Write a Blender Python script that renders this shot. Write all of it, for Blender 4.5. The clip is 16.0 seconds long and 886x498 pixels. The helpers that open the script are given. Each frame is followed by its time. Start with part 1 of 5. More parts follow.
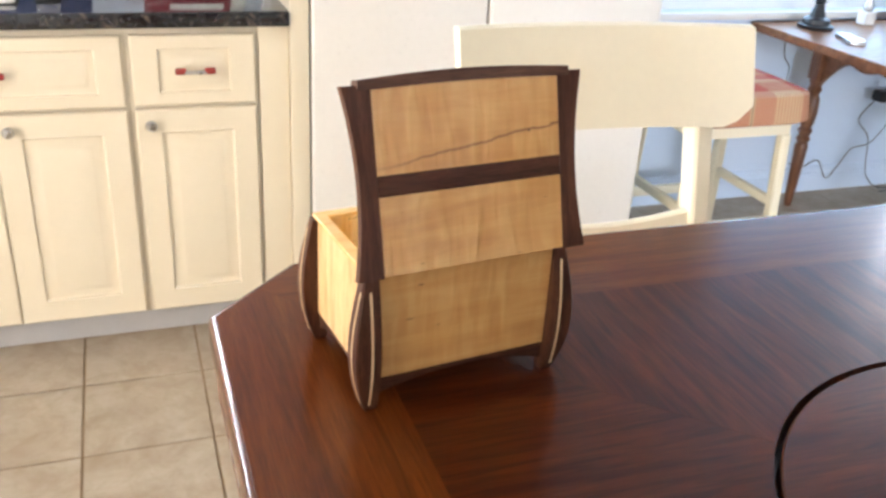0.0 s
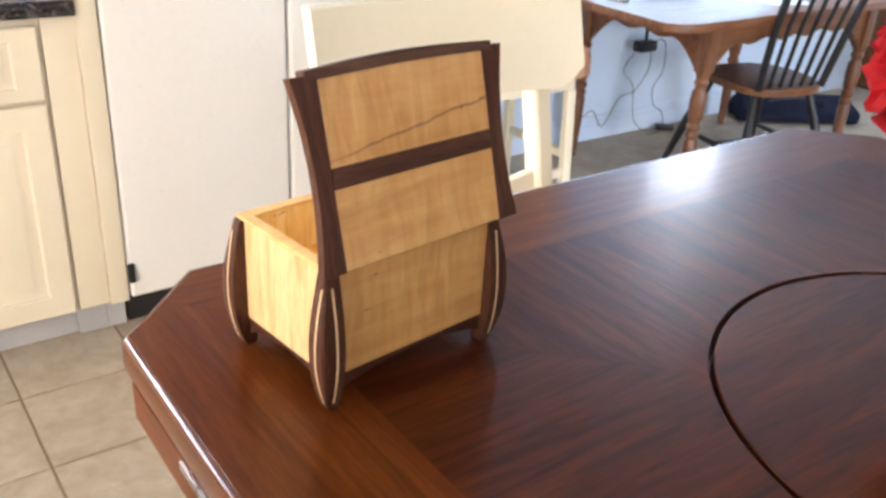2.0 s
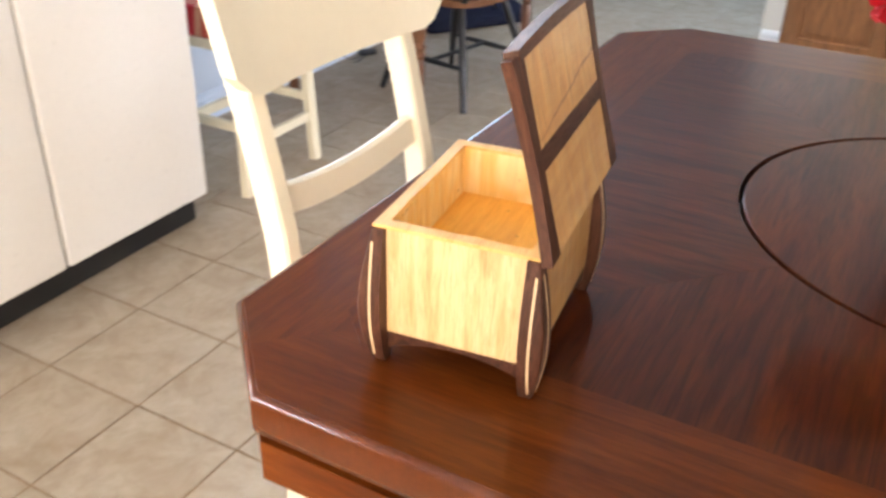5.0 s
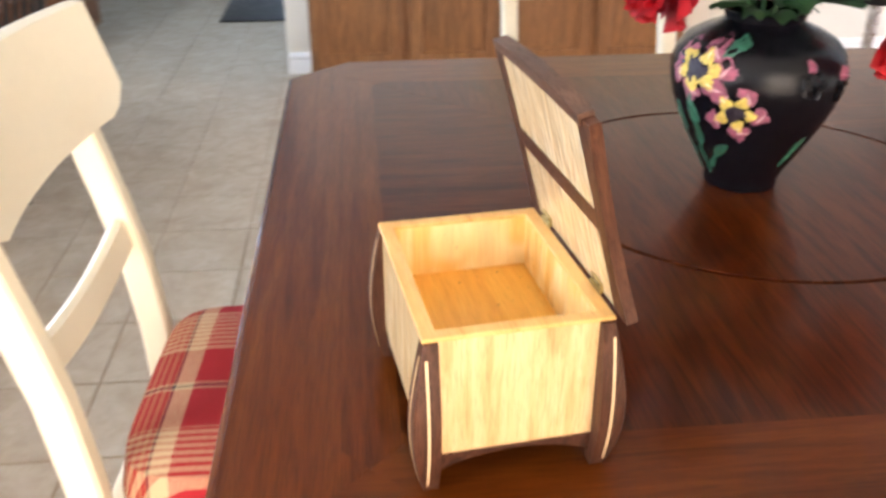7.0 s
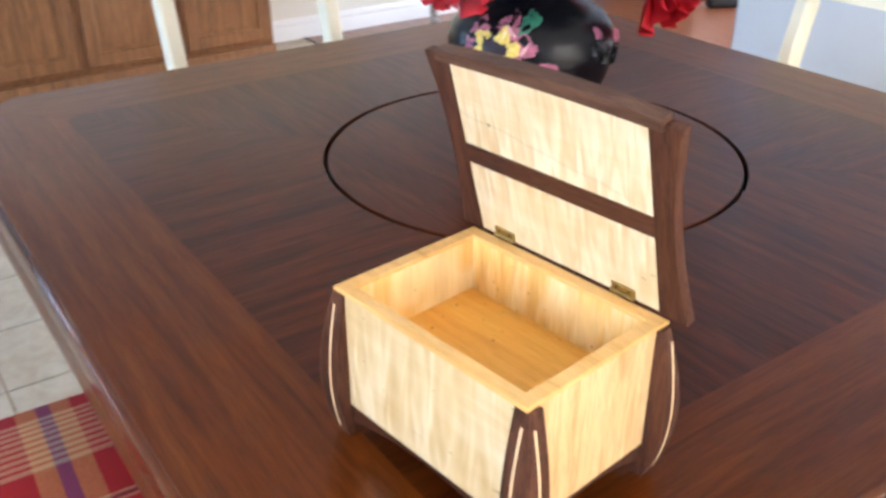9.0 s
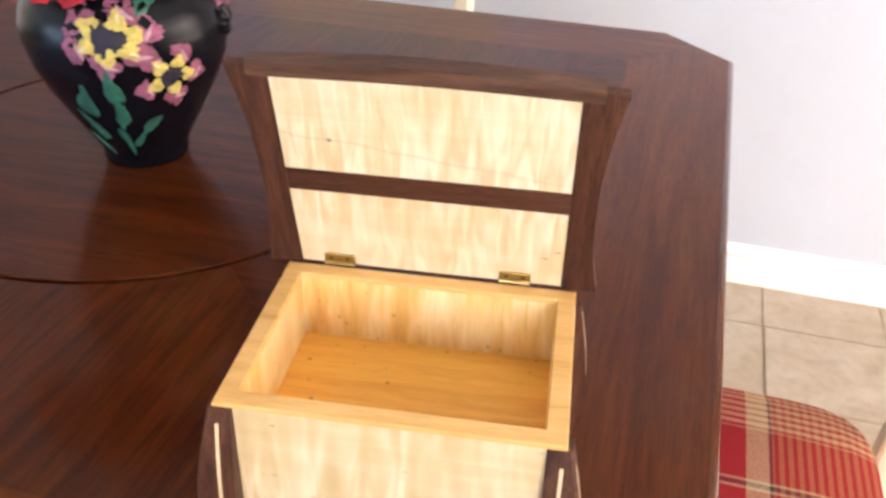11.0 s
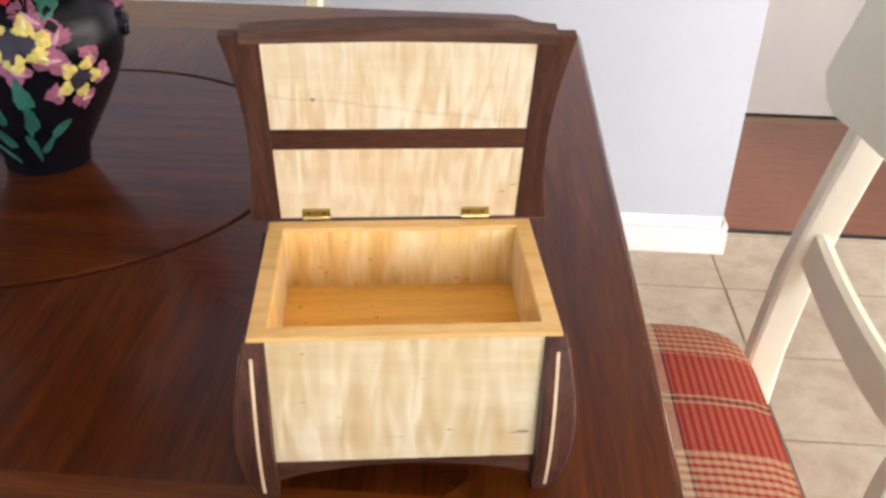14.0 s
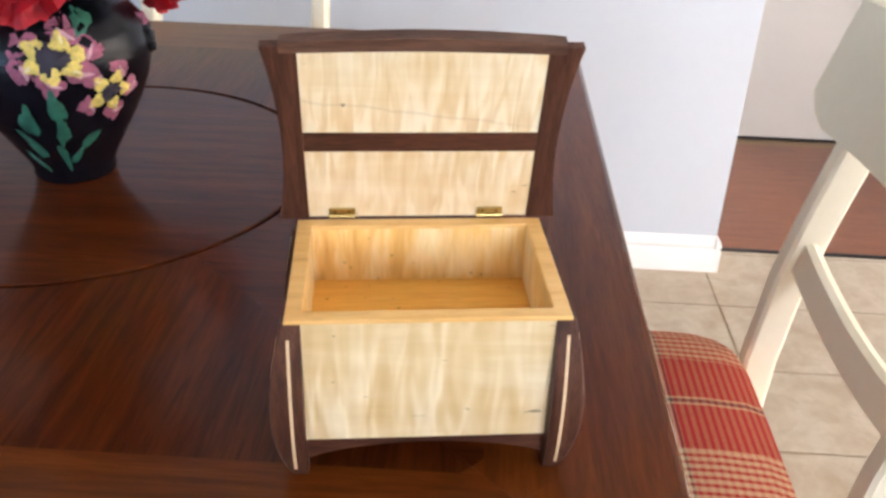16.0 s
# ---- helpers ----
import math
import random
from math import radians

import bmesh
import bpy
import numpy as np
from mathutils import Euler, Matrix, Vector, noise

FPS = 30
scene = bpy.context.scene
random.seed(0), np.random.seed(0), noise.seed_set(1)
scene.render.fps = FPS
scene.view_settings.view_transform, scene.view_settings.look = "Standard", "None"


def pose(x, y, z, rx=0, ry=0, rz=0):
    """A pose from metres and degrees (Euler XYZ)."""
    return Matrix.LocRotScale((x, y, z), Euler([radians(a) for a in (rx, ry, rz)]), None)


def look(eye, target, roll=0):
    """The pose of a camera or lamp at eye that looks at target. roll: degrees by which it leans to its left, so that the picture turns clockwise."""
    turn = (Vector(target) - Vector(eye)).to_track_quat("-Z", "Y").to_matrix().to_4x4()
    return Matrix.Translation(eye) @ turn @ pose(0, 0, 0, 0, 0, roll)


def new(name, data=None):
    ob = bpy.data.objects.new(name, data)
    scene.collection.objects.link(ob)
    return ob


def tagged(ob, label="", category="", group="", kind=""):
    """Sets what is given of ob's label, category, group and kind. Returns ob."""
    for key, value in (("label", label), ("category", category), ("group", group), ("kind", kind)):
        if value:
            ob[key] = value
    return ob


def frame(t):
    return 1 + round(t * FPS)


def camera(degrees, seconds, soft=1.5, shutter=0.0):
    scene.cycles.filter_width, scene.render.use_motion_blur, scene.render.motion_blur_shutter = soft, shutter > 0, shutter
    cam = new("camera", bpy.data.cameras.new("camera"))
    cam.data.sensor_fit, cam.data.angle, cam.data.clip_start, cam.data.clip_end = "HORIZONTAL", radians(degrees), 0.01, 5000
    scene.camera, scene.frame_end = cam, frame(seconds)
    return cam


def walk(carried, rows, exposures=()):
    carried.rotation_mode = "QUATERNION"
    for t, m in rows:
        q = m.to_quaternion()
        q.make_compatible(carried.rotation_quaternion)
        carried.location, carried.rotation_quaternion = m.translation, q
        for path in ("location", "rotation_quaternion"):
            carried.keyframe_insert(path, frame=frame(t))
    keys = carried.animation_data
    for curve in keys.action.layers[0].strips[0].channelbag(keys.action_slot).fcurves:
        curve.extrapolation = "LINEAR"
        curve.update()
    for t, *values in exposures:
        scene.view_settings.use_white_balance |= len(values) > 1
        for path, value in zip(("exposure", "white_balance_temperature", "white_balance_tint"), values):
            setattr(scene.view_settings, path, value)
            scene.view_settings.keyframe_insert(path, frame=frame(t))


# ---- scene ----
cam = camera(52.82, 16.0, soft=2.9, shutter=0.5)
PATH = [
    (0, (0.2632, 0.7557, 1.4009), (-0.3714, -0.9342, 0.5398), 3.48),
    (0.5, (0.2799, 0.7446, 1.3989), (-0.3647, -0.9444, 0.5434), 3.73),
    (1, (0.3138, 0.7098, 1.3976), (-0.4540, -0.9214, 0.5316), 4.45),
    (1.5, (0.3628, 0.6751, 1.3937), (-0.6160, -0.8416, 0.5326), 4.28),
    (2, (0.3972, 0.6786, 1.3984), (-0.6756, -0.7571, 0.5108), 3.49),
    (2.5, (0.4352, 0.7147, 1.4072), (-0.6444, -0.6924, 0.4828), 2.61),
    (3, (0.5075, 0.6560, 1.4077), (-0.6563, -0.6766, 0.4752), 2.60),
    (3.2, (0.5498, 0.6210, 1.4128), (-0.6699, -0.6542, 0.4714), 1.80),
    (5.3, (0.6587, 0.2676, 1.3955), (-0.9575, -0.3904, 0.4183), 1.42),
    (5.5, (0.6726, 0.2251, 1.3947), (-1.0001, -0.2910, 0.4273), 1.04),
    (6, (0.7245, 0.0943, 1.3962), (-1.0004, -0.1791, 0.4217), 0.29),
    (6.5, (0.7060, 0.0141, 1.3949), (-1.0398, -0.0882, 0.4244), 1.06),
    (7, (0.6319, -0.0712, 1.3955), (-1.1388, 0.0957, 0.4807), -0.15),
    (7.5, (0.5784, -0.1808, 1.4035), (-1.1257, 0.3313, 0.4903), 1.19),
    (8, (0.5621, -0.2679, 1.4155), (-1.0544, 0.4366, 0.4718), -0.77),
    (8.5, (0.5253, -0.3106, 1.4111), (-1.0031, 0.5784, 0.4764), 0.68),
    (9, (0.4250, -0.3244, 1.3932), (-1.0137, 0.6868, 0.4406), 0.04),
    (9.5, (0.3316, -0.3555, 1.4042), (-0.8897, 0.9118, 0.4543), 0.37),
    (9.7, (0.2828, -0.3719, 1.4119), (-0.8002, 0.9974, 0.4363), 0.66),
    (11.8, (0.0480, -0.4025, 1.3792), (-0.1736, 1.2805, 0.3216), 0.45),
    (12, (0.0254, -0.4346, 1.3824), (-0.1376, 1.2591, 0.3312), 0.16),
    (12.5, (0.0299, -0.4644, 1.3691), (-0.0128, 1.2250, 0.2996), 1.44),
    (13, (0.0435, -0.4751, 1.3736), (-0.0200, 1.2014, 0.2850), 1.74),
    (13.5, (0.0487, -0.4858, 1.3846), (-0.0299, 1.2219, 0.3465), 1.11),
    (14, (0.0475, -0.4930, 1.3858), (-0.0290, 1.2139, 0.3463), 1.52),
    (14.5, (0.0472, -0.5085, 1.3868), (-0.0228, 1.2125, 0.3704), 1.72),
    (15, (0.0418, -0.5219, 1.3895), (-0.0220, 1.2064, 0.3850), 1.83),
    (15.5, (0.0372, -0.5402, 1.3913), (-0.0129, 1.1958, 0.3995), 2.00),
    (16, (0.0323, -0.5505, 1.3923), (-0.0331, 1.1858, 0.4018), 1.87),
]
walk(cam, [(t, look(e, g, r)) for t, e, g, r in PATH],
     exposures=[(0, -0.04, 6250, 16), (3, -0.02, 6350, 19), (5.3, -0.03, 6700, 20), (7.5, -0.05, 6850, 21), (8, -0.08, 6000, 16), (9, -0.17, 5900, 16), (9.5, -0.25, 6350, 23),
                (12, -0.2, 6450, 23), (12.5, -0.42, 6300, 20), (16, -0.5, 6150, 19)])

# ---------------------------------------------------------------- light
world = bpy.data.worlds.new("sky")
scene.world = world
world.use_nodes = True
wn = world.node_tree.nodes
sky = wn.new("ShaderNodeTexSky")
sky.sky_type, sky.sun_disc, sky.sun_elevation, sky.sun_rotation = "NISHITA", False, radians(42), radians(120)
wn["Background"].inputs[1].default_value = 0.12
world.node_tree.links.new(sky.outputs[0], wn["Background"].inputs[0])


def window_light(name, place, toward, wide, high, watts, colour):
    lamp = bpy.data.lights.new(name, "AREA")
    lamp.shape, lamp.size, lamp.size_y, lamp.energy, lamp.color = "RECTANGLE", wide, high, watts, colour
    ob = new(name, lamp)
    ob.matrix_world = look(place, toward)
    return ob


# daylight standing in the openings of the windows
window_light("daylight_desk_window", (-2.85, -2.265, 1.38), (-2.85, 0, 1.38), 2.3, 1.1, 72, (0.47, 0.73, 1.0))
# Extra small lamp, added for the bright glare on the table top.
window_light("daylight_desk_upper_sash", (-3.42, -2.260, 2.13), (-3.42, 0, 2.13), 0.55, 0.42, 17, (0.86, 0.93, 1.0))
window_light("daylight_sink_window", (1.05, -2.265, 1.55), (1.05, 0, 1.55), 1.2, 0.9, 68, (0.90, 0.95, 1.0))
window_light("daylight_patio_door", (2.46, 0.75, 1.22), (0, 0.75, 1.22), 1.9, 2.1, 104, (1.0, 0.875, 0.69))
# Fill through two unseen windows, added to brighten the living room and hall.
window_light("daylight_living_window", (-7.15, 0.6, 1.4), (0, 0.6, 1.4), 2.4, 1.4, 34, (0.47, 0.74, 1.0))
window_light("daylight_hall_window", (-1.7, 6.45, 1.4), (-1.7, 0, 1.4), 1.6, 1.2, 270, (0.86, 0.93, 1.0))


# ---------------------------------------------------------------- materials
class Nodes:
    """A short way to write a node material."""

    def __init__(self, name, mat=None):
        self.mat = mat or bpy.data.materials.new(name)
        self.mat.use_nodes = True
        self.tree = self.mat.node_tree
        self.bsdf = self.tree.nodes["Principled BSDF"]

    def add(self, kind):
        return self.tree.nodes.new(kind)

    def link(self, a, b):
        self.tree.links.new(a, b)

    def coords(self, scale=(1, 1, 1), turn=(0, 0, 0), random_shift=True):
        tc = self.add("ShaderNodeTexCoord")
        mp = self.add("ShaderNodeMapping")
        mp.inputs["Scale"].default_value = scale
        mp.inputs["Rotation"].default_value = [radians(a) for a in turn]
        self.link(tc.outputs["Object"], mp.inputs["Vector"])
        if random_shift:
            info = self.add("ShaderNodeObjectInfo")
            mul = self.add("ShaderNodeMath")
            mul.operation = "MULTIPLY"
            mul.inputs[1].default_value = 37.0
            self.link(info.outputs["Random"], mul.inputs[0])
            self.link(mul.outputs[0], mp.inputs["Location"])
        return mp.outputs[0]

    def noise(self, vec, scale, detail=4.0, rough=0.55, distortion=0.0):
        n = self.add("ShaderNodeTexNoise")
        n.inputs["Scale"].default_value, n.inputs["Detail"].default_value = scale, detail
        n.inputs["Roughness"].default_value, n.inputs["Distortion"].default_value = rough, distortion
        self.link(vec, n.inputs["Vector"])
        return n.outputs["Fac"]

    def ramp(self, fac, stops, interpolation="LINEAR"):
        n = self.add("ShaderNodeValToRGB")
        n.color_ramp.interpolation = interpolation
        el = n.color_ramp.elements
        while len(el) < len(stops):
            el.new(0.5)
        for e, (p, c) in zip(el, stops):
            e.position, e.color = p, (*c, 1) if len(c) == 3 else c
        self.link(fac, n.inputs[0])
        return n.outputs[0]

    def mix(self, fac, a, b, blend="MIX"):
        n = self.add("ShaderNodeMix")
        n.data_type, n.blend_type = "RGBA", blend
        for sock, v in ((n.inputs[0], fac), (n.inputs[6], a), (n.inputs[7], b)):
            if isinstance(v, (int, float)):
                sock.default_value = v
            elif isinstance(v, tuple):
                sock.default_value = (*v, 1)
            else:
                self.link(v, sock)
        return n.outputs[2]

    def math(self, op, a, b=0.0, clamp=False):
        n = self.add("ShaderNodeMath")
        n.operation, n.use_clamp = op, clamp
        for sock, v in zip(n.inputs, (a, b)):
            if isinstance(v, (int, float)):
                sock.default_value = v
            else:
                self.link(v, sock)
        return n.outputs[0]

    def bump(self, height, strength, distance=0.001):
        n = self.add("ShaderNodeBump")
        n.inputs["Strength"].default_value, n.inputs["Distance"].default_value = strength, distance
        self.link(height, n.inputs["Height"])
        self.link(n.outputs[0], self.bsdf.inputs["Normal"])
        self.link(n.outputs[0], self.bsdf.inputs["Coat Normal"])

    def done(self, colour, rough=0.5, metal=0.0, coat=0.0, coat_rough=0.1, spec=0.5):
        b = self.bsdf
        for sock, v in ((b.inputs["Base Color"], colour), (b.inputs["Roughness"], rough)):
            if isinstance(v, (int, float)):
                sock.default_value = v
            elif isinstance(v, tuple):
                sock.default_value = (*v, 1)
            else:
                self.link(v, sock)
        b.inputs["Metallic"].default_value = metal
        b.inputs["Coat Weight"].default_value, b.inputs["Coat Roughness"].default_value = coat, coat_rough
        b.inputs["Specular IOR Level"].default_value = spec
        return self.mat


def plain(name, colour, rough=0.5, metal=0.0, coat=0.0, vary=0.12, scale=9.0, bump=0.05, spec=0.5):
    """Paint, metal, plastic: mottled at two scales, with a slight relief."""
    n = Nodes(name)
    v = n.coords()
    a, b = n.noise(v, scale, 3), n.noise(v, scale * 14, 4)
    both = n.math("ADD", n.math("MULTIPLY", a, 0.65), n.math("MULTIPLY", b, 0.35))
    low = tuple(c * (1 - vary) for c in colour)
    high = tuple(min(1.0, c * (1 + vary)) for c in colour)
    col = n.ramp(both, [(0.3, low), (0.7, high)])
    rr = n.ramp(a, [(0.3, (rough * 0.85,) * 3), (0.7, (min(1, rough * 1.15),) * 3)])
    if bump:
        n.bump(b, bump, 0.002)
    return n.done(col, rr, metal, coat, spec=spec)


def wood(name, dark, mid, light, stretch=(1, 14, 14), turn=(0, 0, 0), scale=6.0, rough=0.35, coat=0.0, pores=0.35,
         bump=0.12, figure=0.0, figure_scale=70.0, soft_relief=False, coat_rough=0.12, broad=0.0, spec=0.5, specks=0.0):
    """Wood with its grain along x before the turn; figure: rippled curl across the grain; pores: fine dark strokes; broad: wide dark bands."""
    n = Nodes(name)
    v = n.coords(stretch, turn)
    base = n.noise(v, scale, 5, 0.6, 0.6)
    fine = n.noise(v, scale * 7, 5, 0.65, 0.2)
    col = n.ramp(base, [(0.28, dark), (0.48, mid), (0.72, light)])
    stroke = n.ramp(fine, [(0.32, (1, 1, 1)), (0.56, (0, 0, 0))] if soft_relief else [(0.36, (1, 1, 1)), (0.52, (0, 0, 0))])
    col = n.mix(n.math("MULTIPLY", stroke, pores), col, tuple(c * 0.45 for c in dark))
    if broad:
        wide = n.noise(v, scale * 1.9, 2, 0.5, 1.6)
        band = n.ramp(wide, [(0.34, (1, 1, 1)), (0.54, (0, 0, 0))])
        col = n.mix(n.math("MULTIPLY", band, broad), col, tuple(c * 0.35 for c in dark))
    if specks:
        vo = n.add("ShaderNodeTexVoronoi")
        vo.inputs["Scale"].default_value = 95.0
        n.link(n.coords((1, 1, 1)), vo.inputs["Vector"])
        spot = n.ramp(vo.outputs["Distance"], [(0.08, (1, 1, 1)), (0.17, (0, 0, 0))])
        where = n.ramp(n.noise(n.coords((1, 1, 1)), 24, 2), [(0.545, (0, 0, 0)), (0.60, (1, 1, 1))])
        col = n.mix(n.math("MULTIPLY", n.math("MULTIPLY", spot, where), specks), col, tuple(c * 0.16 for c in dark))
    rr = n.ramp(stroke, [(0.0, (rough,) * 3), (1.0, (min(1, rough * 1.2),) * 3)])
    if figure:
        w = n.coords((1, 0.17, 0.17), turn)
        curl = n.noise(w, figure_scale, 1, 0.4, 0.8)
        patch = n.noise(n.coords((1, 1, 1)), 20.0, 2)
        amount = n.math("MULTIPLY", n.ramp(patch, [(0.35, (0.4,) * 3), (0.6, (1,) * 3)]), figure)
        ripple = n.ramp(curl, [(0.28, dark), (0.46, mid), (0.64, light)])
        col = n.mix(amount, col, ripple)
        fleck = n.noise(n.coords((0.22, 1, 1), turn), 260, 1, 0.3)
        col = n.mix(n.ramp(fleck, [(0.785, (0,) * 3), (0.82, (0.8,) * 3)]), col, tuple(q * 0.3 for q in dark))
        n.bump(n.math("ADD", n.math("MULTIPLY", n.math("MULTIPLY", curl, amount), 4.5 * 0.8 / figure), n.math("MULTIPLY", fine, 0.3)), bump, 0.0014)
    elif soft_relief:
        n.bump(n.noise(v, scale * 7, 2, 0.5, 0.2), bump, 0.0008)
    else:
        n.bump(fine, bump, 0.0008)
    return n.done(col, rr, 0.0, coat, coat_rough, spec)


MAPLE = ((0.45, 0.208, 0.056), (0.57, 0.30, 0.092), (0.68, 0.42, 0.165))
# Box front: window glare is put into the colour as paler wood and ripples.
MAPLE_GLARE = ((0.55, 0.36, 0.150), (0.69, 0.51, 0.255), (0.87, 0.745, 0.50))
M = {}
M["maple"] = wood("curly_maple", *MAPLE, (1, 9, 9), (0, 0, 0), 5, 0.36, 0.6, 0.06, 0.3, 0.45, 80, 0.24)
M["maple_front_glare"] = wood("curly_maple_with_glare", *MAPLE_GLARE, (1, 9, 9), (0, 0, 0), 3, 0.36, 0.6, 0.02, 0.45, 0.75, 70, 0.22)
M["maple_end"] = wood("straight_grained_maple", (0.54, 0.29, 0.10), (0.76, 0.48, 0.22), (0.86, 0.62, 0.34), (10, 10, 1), (0, 0, 0), 8, 0.42, 0.2,
                      0.30, 0.15, coat_rough=0.3)
M["maple_rim"] = wood("amber_maple_rim", (0.60, 0.30, 0.07), (0.76, 0.435, 0.13), (0.84, 0.54, 0.20), (1, 8, 8), (0, 0, 0), 8, 0.42, 0.2, 0.2, 0.1, coat_rough=0.3)
# Inside boards: the orange glow of bounced light is put into their colours.
M["maple_inside"] = wood("maple_bounce_glow", (0.66, 0.33, 0.070), (0.86, 0.54, 0.165), (0.96, 0.79, 0.46), (9, 9, 1), (0, 0, 0), 6, 0.40, 0.35, 0.20, 0.8,
                         0.55, 95, 0.3, specks=0.8)
M["maple_floor"] = wood("maple_floor_bounce_glow", (0.68, 0.29, 0.032), (0.82, 0.40, 0.056), (0.90, 0.52, 0.10), (1, 9, 9), (0, 0, 0), 6, 0.38, 0.25, 0.15, 0.1,
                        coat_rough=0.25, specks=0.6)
WALNUT = ((0.030, 0.0095, 0.0055), (0.072, 0.0245, 0.0120), (0.118, 0.046, 0.024))
M["walnut"] = wood("walnut", *WALNUT, (12, 12, 1), (0, 0, 0), 9, 0.45, 0.0, 0.5, 0.15, spec=0.25)
M["walnut_y"] = wood("walnut_lengthwise", *WALNUT, (14, 1, 14), (0, 0, 0), 9, 0.45, 0.0, 0.5, 0.12, spec=0.25)
# Daylight and glare on the lid's inner face are put into this paler maple.
M["maple_inside_lid"] = wood("curly_maple_lid_daylight", (0.62, 0.41, 0.18), (0.75, 0.58, 0.325), (0.87, 0.77, 0.54), (1, 9, 9), (0, 0, 0), 3, 0.36, 1.0, 0.02, 0.45,
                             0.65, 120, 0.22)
M["walnut_rail"] = wood("brown_walnut_rail", (0.05, 0.022, 0.013), (0.10, 0.046, 0.027), (0.16, 0.08, 0.048), (1, 12, 12), (0, 0, 0), 9, 0.42, 0.0, 0.5, 0.15, spec=0.3)
M["walnut_x"] = wood("walnut_crosswise", *WALNUT, (1, 12, 12), (0, 0, 0), 9, 0.45, 0.0, 0.5, 0.15, spec=0.25)
M["inlay"] = plain("pale_inlay", (0.72, 0.52, 0.30), 0.4, vary=0.1, scale=60)
M["brass"] = plain("aged_brass", (0.46, 0.34, 0.13), 0.32, 1.0, vary=0.25, scale=120, bump=0.1)
M["brass_dark"] = plain("dark_brass", (0.20, 0.14, 0.05), 0.4, 1.0, vary=0.2, scale=120)
OAK = ((0.041, 0.0062, 0.0008), (0.070, 0.0125, 0.0016), (0.104, 0.0220, 0.0028))
PLANK = ((0.064, 0.0118, 0.0016), (0.106, 0.0232, 0.0030), (0.154, 0.0400, 0.0054))
M["oak_x"] = wood("stained_oak", *OAK, (1, 13, 13), (0, 0, 0), 3.0, 0.28, 0.24, 0.40, 0.014, broad=0.52, spec=0.09, coat_rough=0.12, soft_relief=True)
M["oak_y"] = wood("stained_oak_crosswise", *OAK, (13, 1, 13), (0, 0, 0), 3.0, 0.28, 0.24, 0.40, 0.014, broad=0.52, spec=0.09, coat_rough=0.12, soft_relief=True)
M["oak_plain"] = wood("stained_oak_plank", *PLANK, (1, 16, 16), (0, 0, 0), 4, 0.28, 0.24, 0.42, 0.010, spec=0.09, coat_rough=0.12, soft_relief=True)
M["oak_plain_y"] = wood("stained_oak_plank_crosswise", *PLANK, (16, 1, 16), (0, 0, 0), 4, 0.28, 0.24, 0.42, 0.010, spec=0.09, coat_rough=0.12, soft_relief=True)
M["oak_edge"] = plain("lacquered_oak_edge", (0.095, 0.022, 0.0045), 0.13, vary=0.25, scale=14, bump=0.02, spec=0.5)
M["groove"] = plain("dark_groove", (0.012, 0.006, 0.004), 0.4)
M["cream_paint"] = plain("cream_paint", (0.83, 0.765, 0.585), 0.42, vary=0.04, scale=5)
M["white_paint"] = plain("white_paint", (0.83, 0.80, 0.72), 0.45, vary=0.03, scale=4)
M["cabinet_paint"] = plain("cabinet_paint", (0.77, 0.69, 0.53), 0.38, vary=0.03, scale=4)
# Shade in the gaps round the doors, put into a darker cabinet cream.
M["cabinet_shadow"] = plain("cabinet_frame_shade", (0.66, 0.60, 0.48), 0.45, vary=0.04, scale=4)
M["plinth_grey"] = plain("grey_plinth_paint", (0.45, 0.455, 0.47), 0.5, vary=0.06, scale=6)
M["fridge"] = plain("white_enamel", (0.82, 0.80, 0.755), 0.32, vary=0.02, scale=60, bump=0.08)
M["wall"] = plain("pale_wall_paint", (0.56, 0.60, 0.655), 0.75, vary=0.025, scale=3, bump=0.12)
# Window wall: bounced bluish daylight is put into the colour.
M["wall_daylit"] = plain("wall_paint_with_daylight", (0.68, 0.79, 0.92), 0.75, vary=0.025, scale=3, bump=0.12)
M["wall_warm"] = plain("cream_wall_paint", (0.80, 0.76, 0.66), 0.7, vary=0.025, scale=3, bump=0.1)
M["ceiling"] = plain("white_ceiling_paint", (0.70, 0.70, 0.67), 0.9, vary=0.02, scale=20, bump=0.3)
# White door; the dimness of the hall is put into its colour.
M["door_paint"] = plain("white_door_paint_dimmed", (0.60, 0.58, 0.54), 0.5, vary=0.03, scale=4)
M["trim"] = plain("white_trim_paint", (0.84, 0.83, 0.80), 0.4, vary=0.02)
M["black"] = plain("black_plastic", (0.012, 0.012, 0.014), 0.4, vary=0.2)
M["black_wood"] = plain("black_painted_wood", (0.014, 0.013, 0.013), 0.32, vary=0.3, scale=30)
M["steel"] = plain("brushed_steel", (0.55, 0.54, 0.52), 0.28, 1.0, vary=0.1, scale=40)
M["red_enamel"] = plain("red_enamel", (0.28, 0.03, 0.025), 0.35, vary=0.2, scale=60)
M["hutch"] = wood("honey_oak", (0.12, 0.042, 0.012), (0.22, 0.083, 0.024), (0.31, 0.13, 0.043), (12, 12, 1), (0, 0, 0), 5, 0.4, 0.2, 0.4, 0.2)
M["desk"] = wood("brown_maple_desk", (0.11, 0.04, 0.016), (0.19, 0.075, 0.03), (0.27, 0.115, 0.05), (1, 12, 12), (0, 0, 0), 4, 0.34, 0.0, 0.3, 0.12, spec=0.35)
M["desk_leg"] = wood("brown_maple_leg", (0.10, 0.035, 0.014), (0.18, 0.07, 0.028), (0.25, 0.105, 0.045), (10, 10, 1), (0, 0, 0), 6, 0.32, 0.3, 0.3, 0.1)
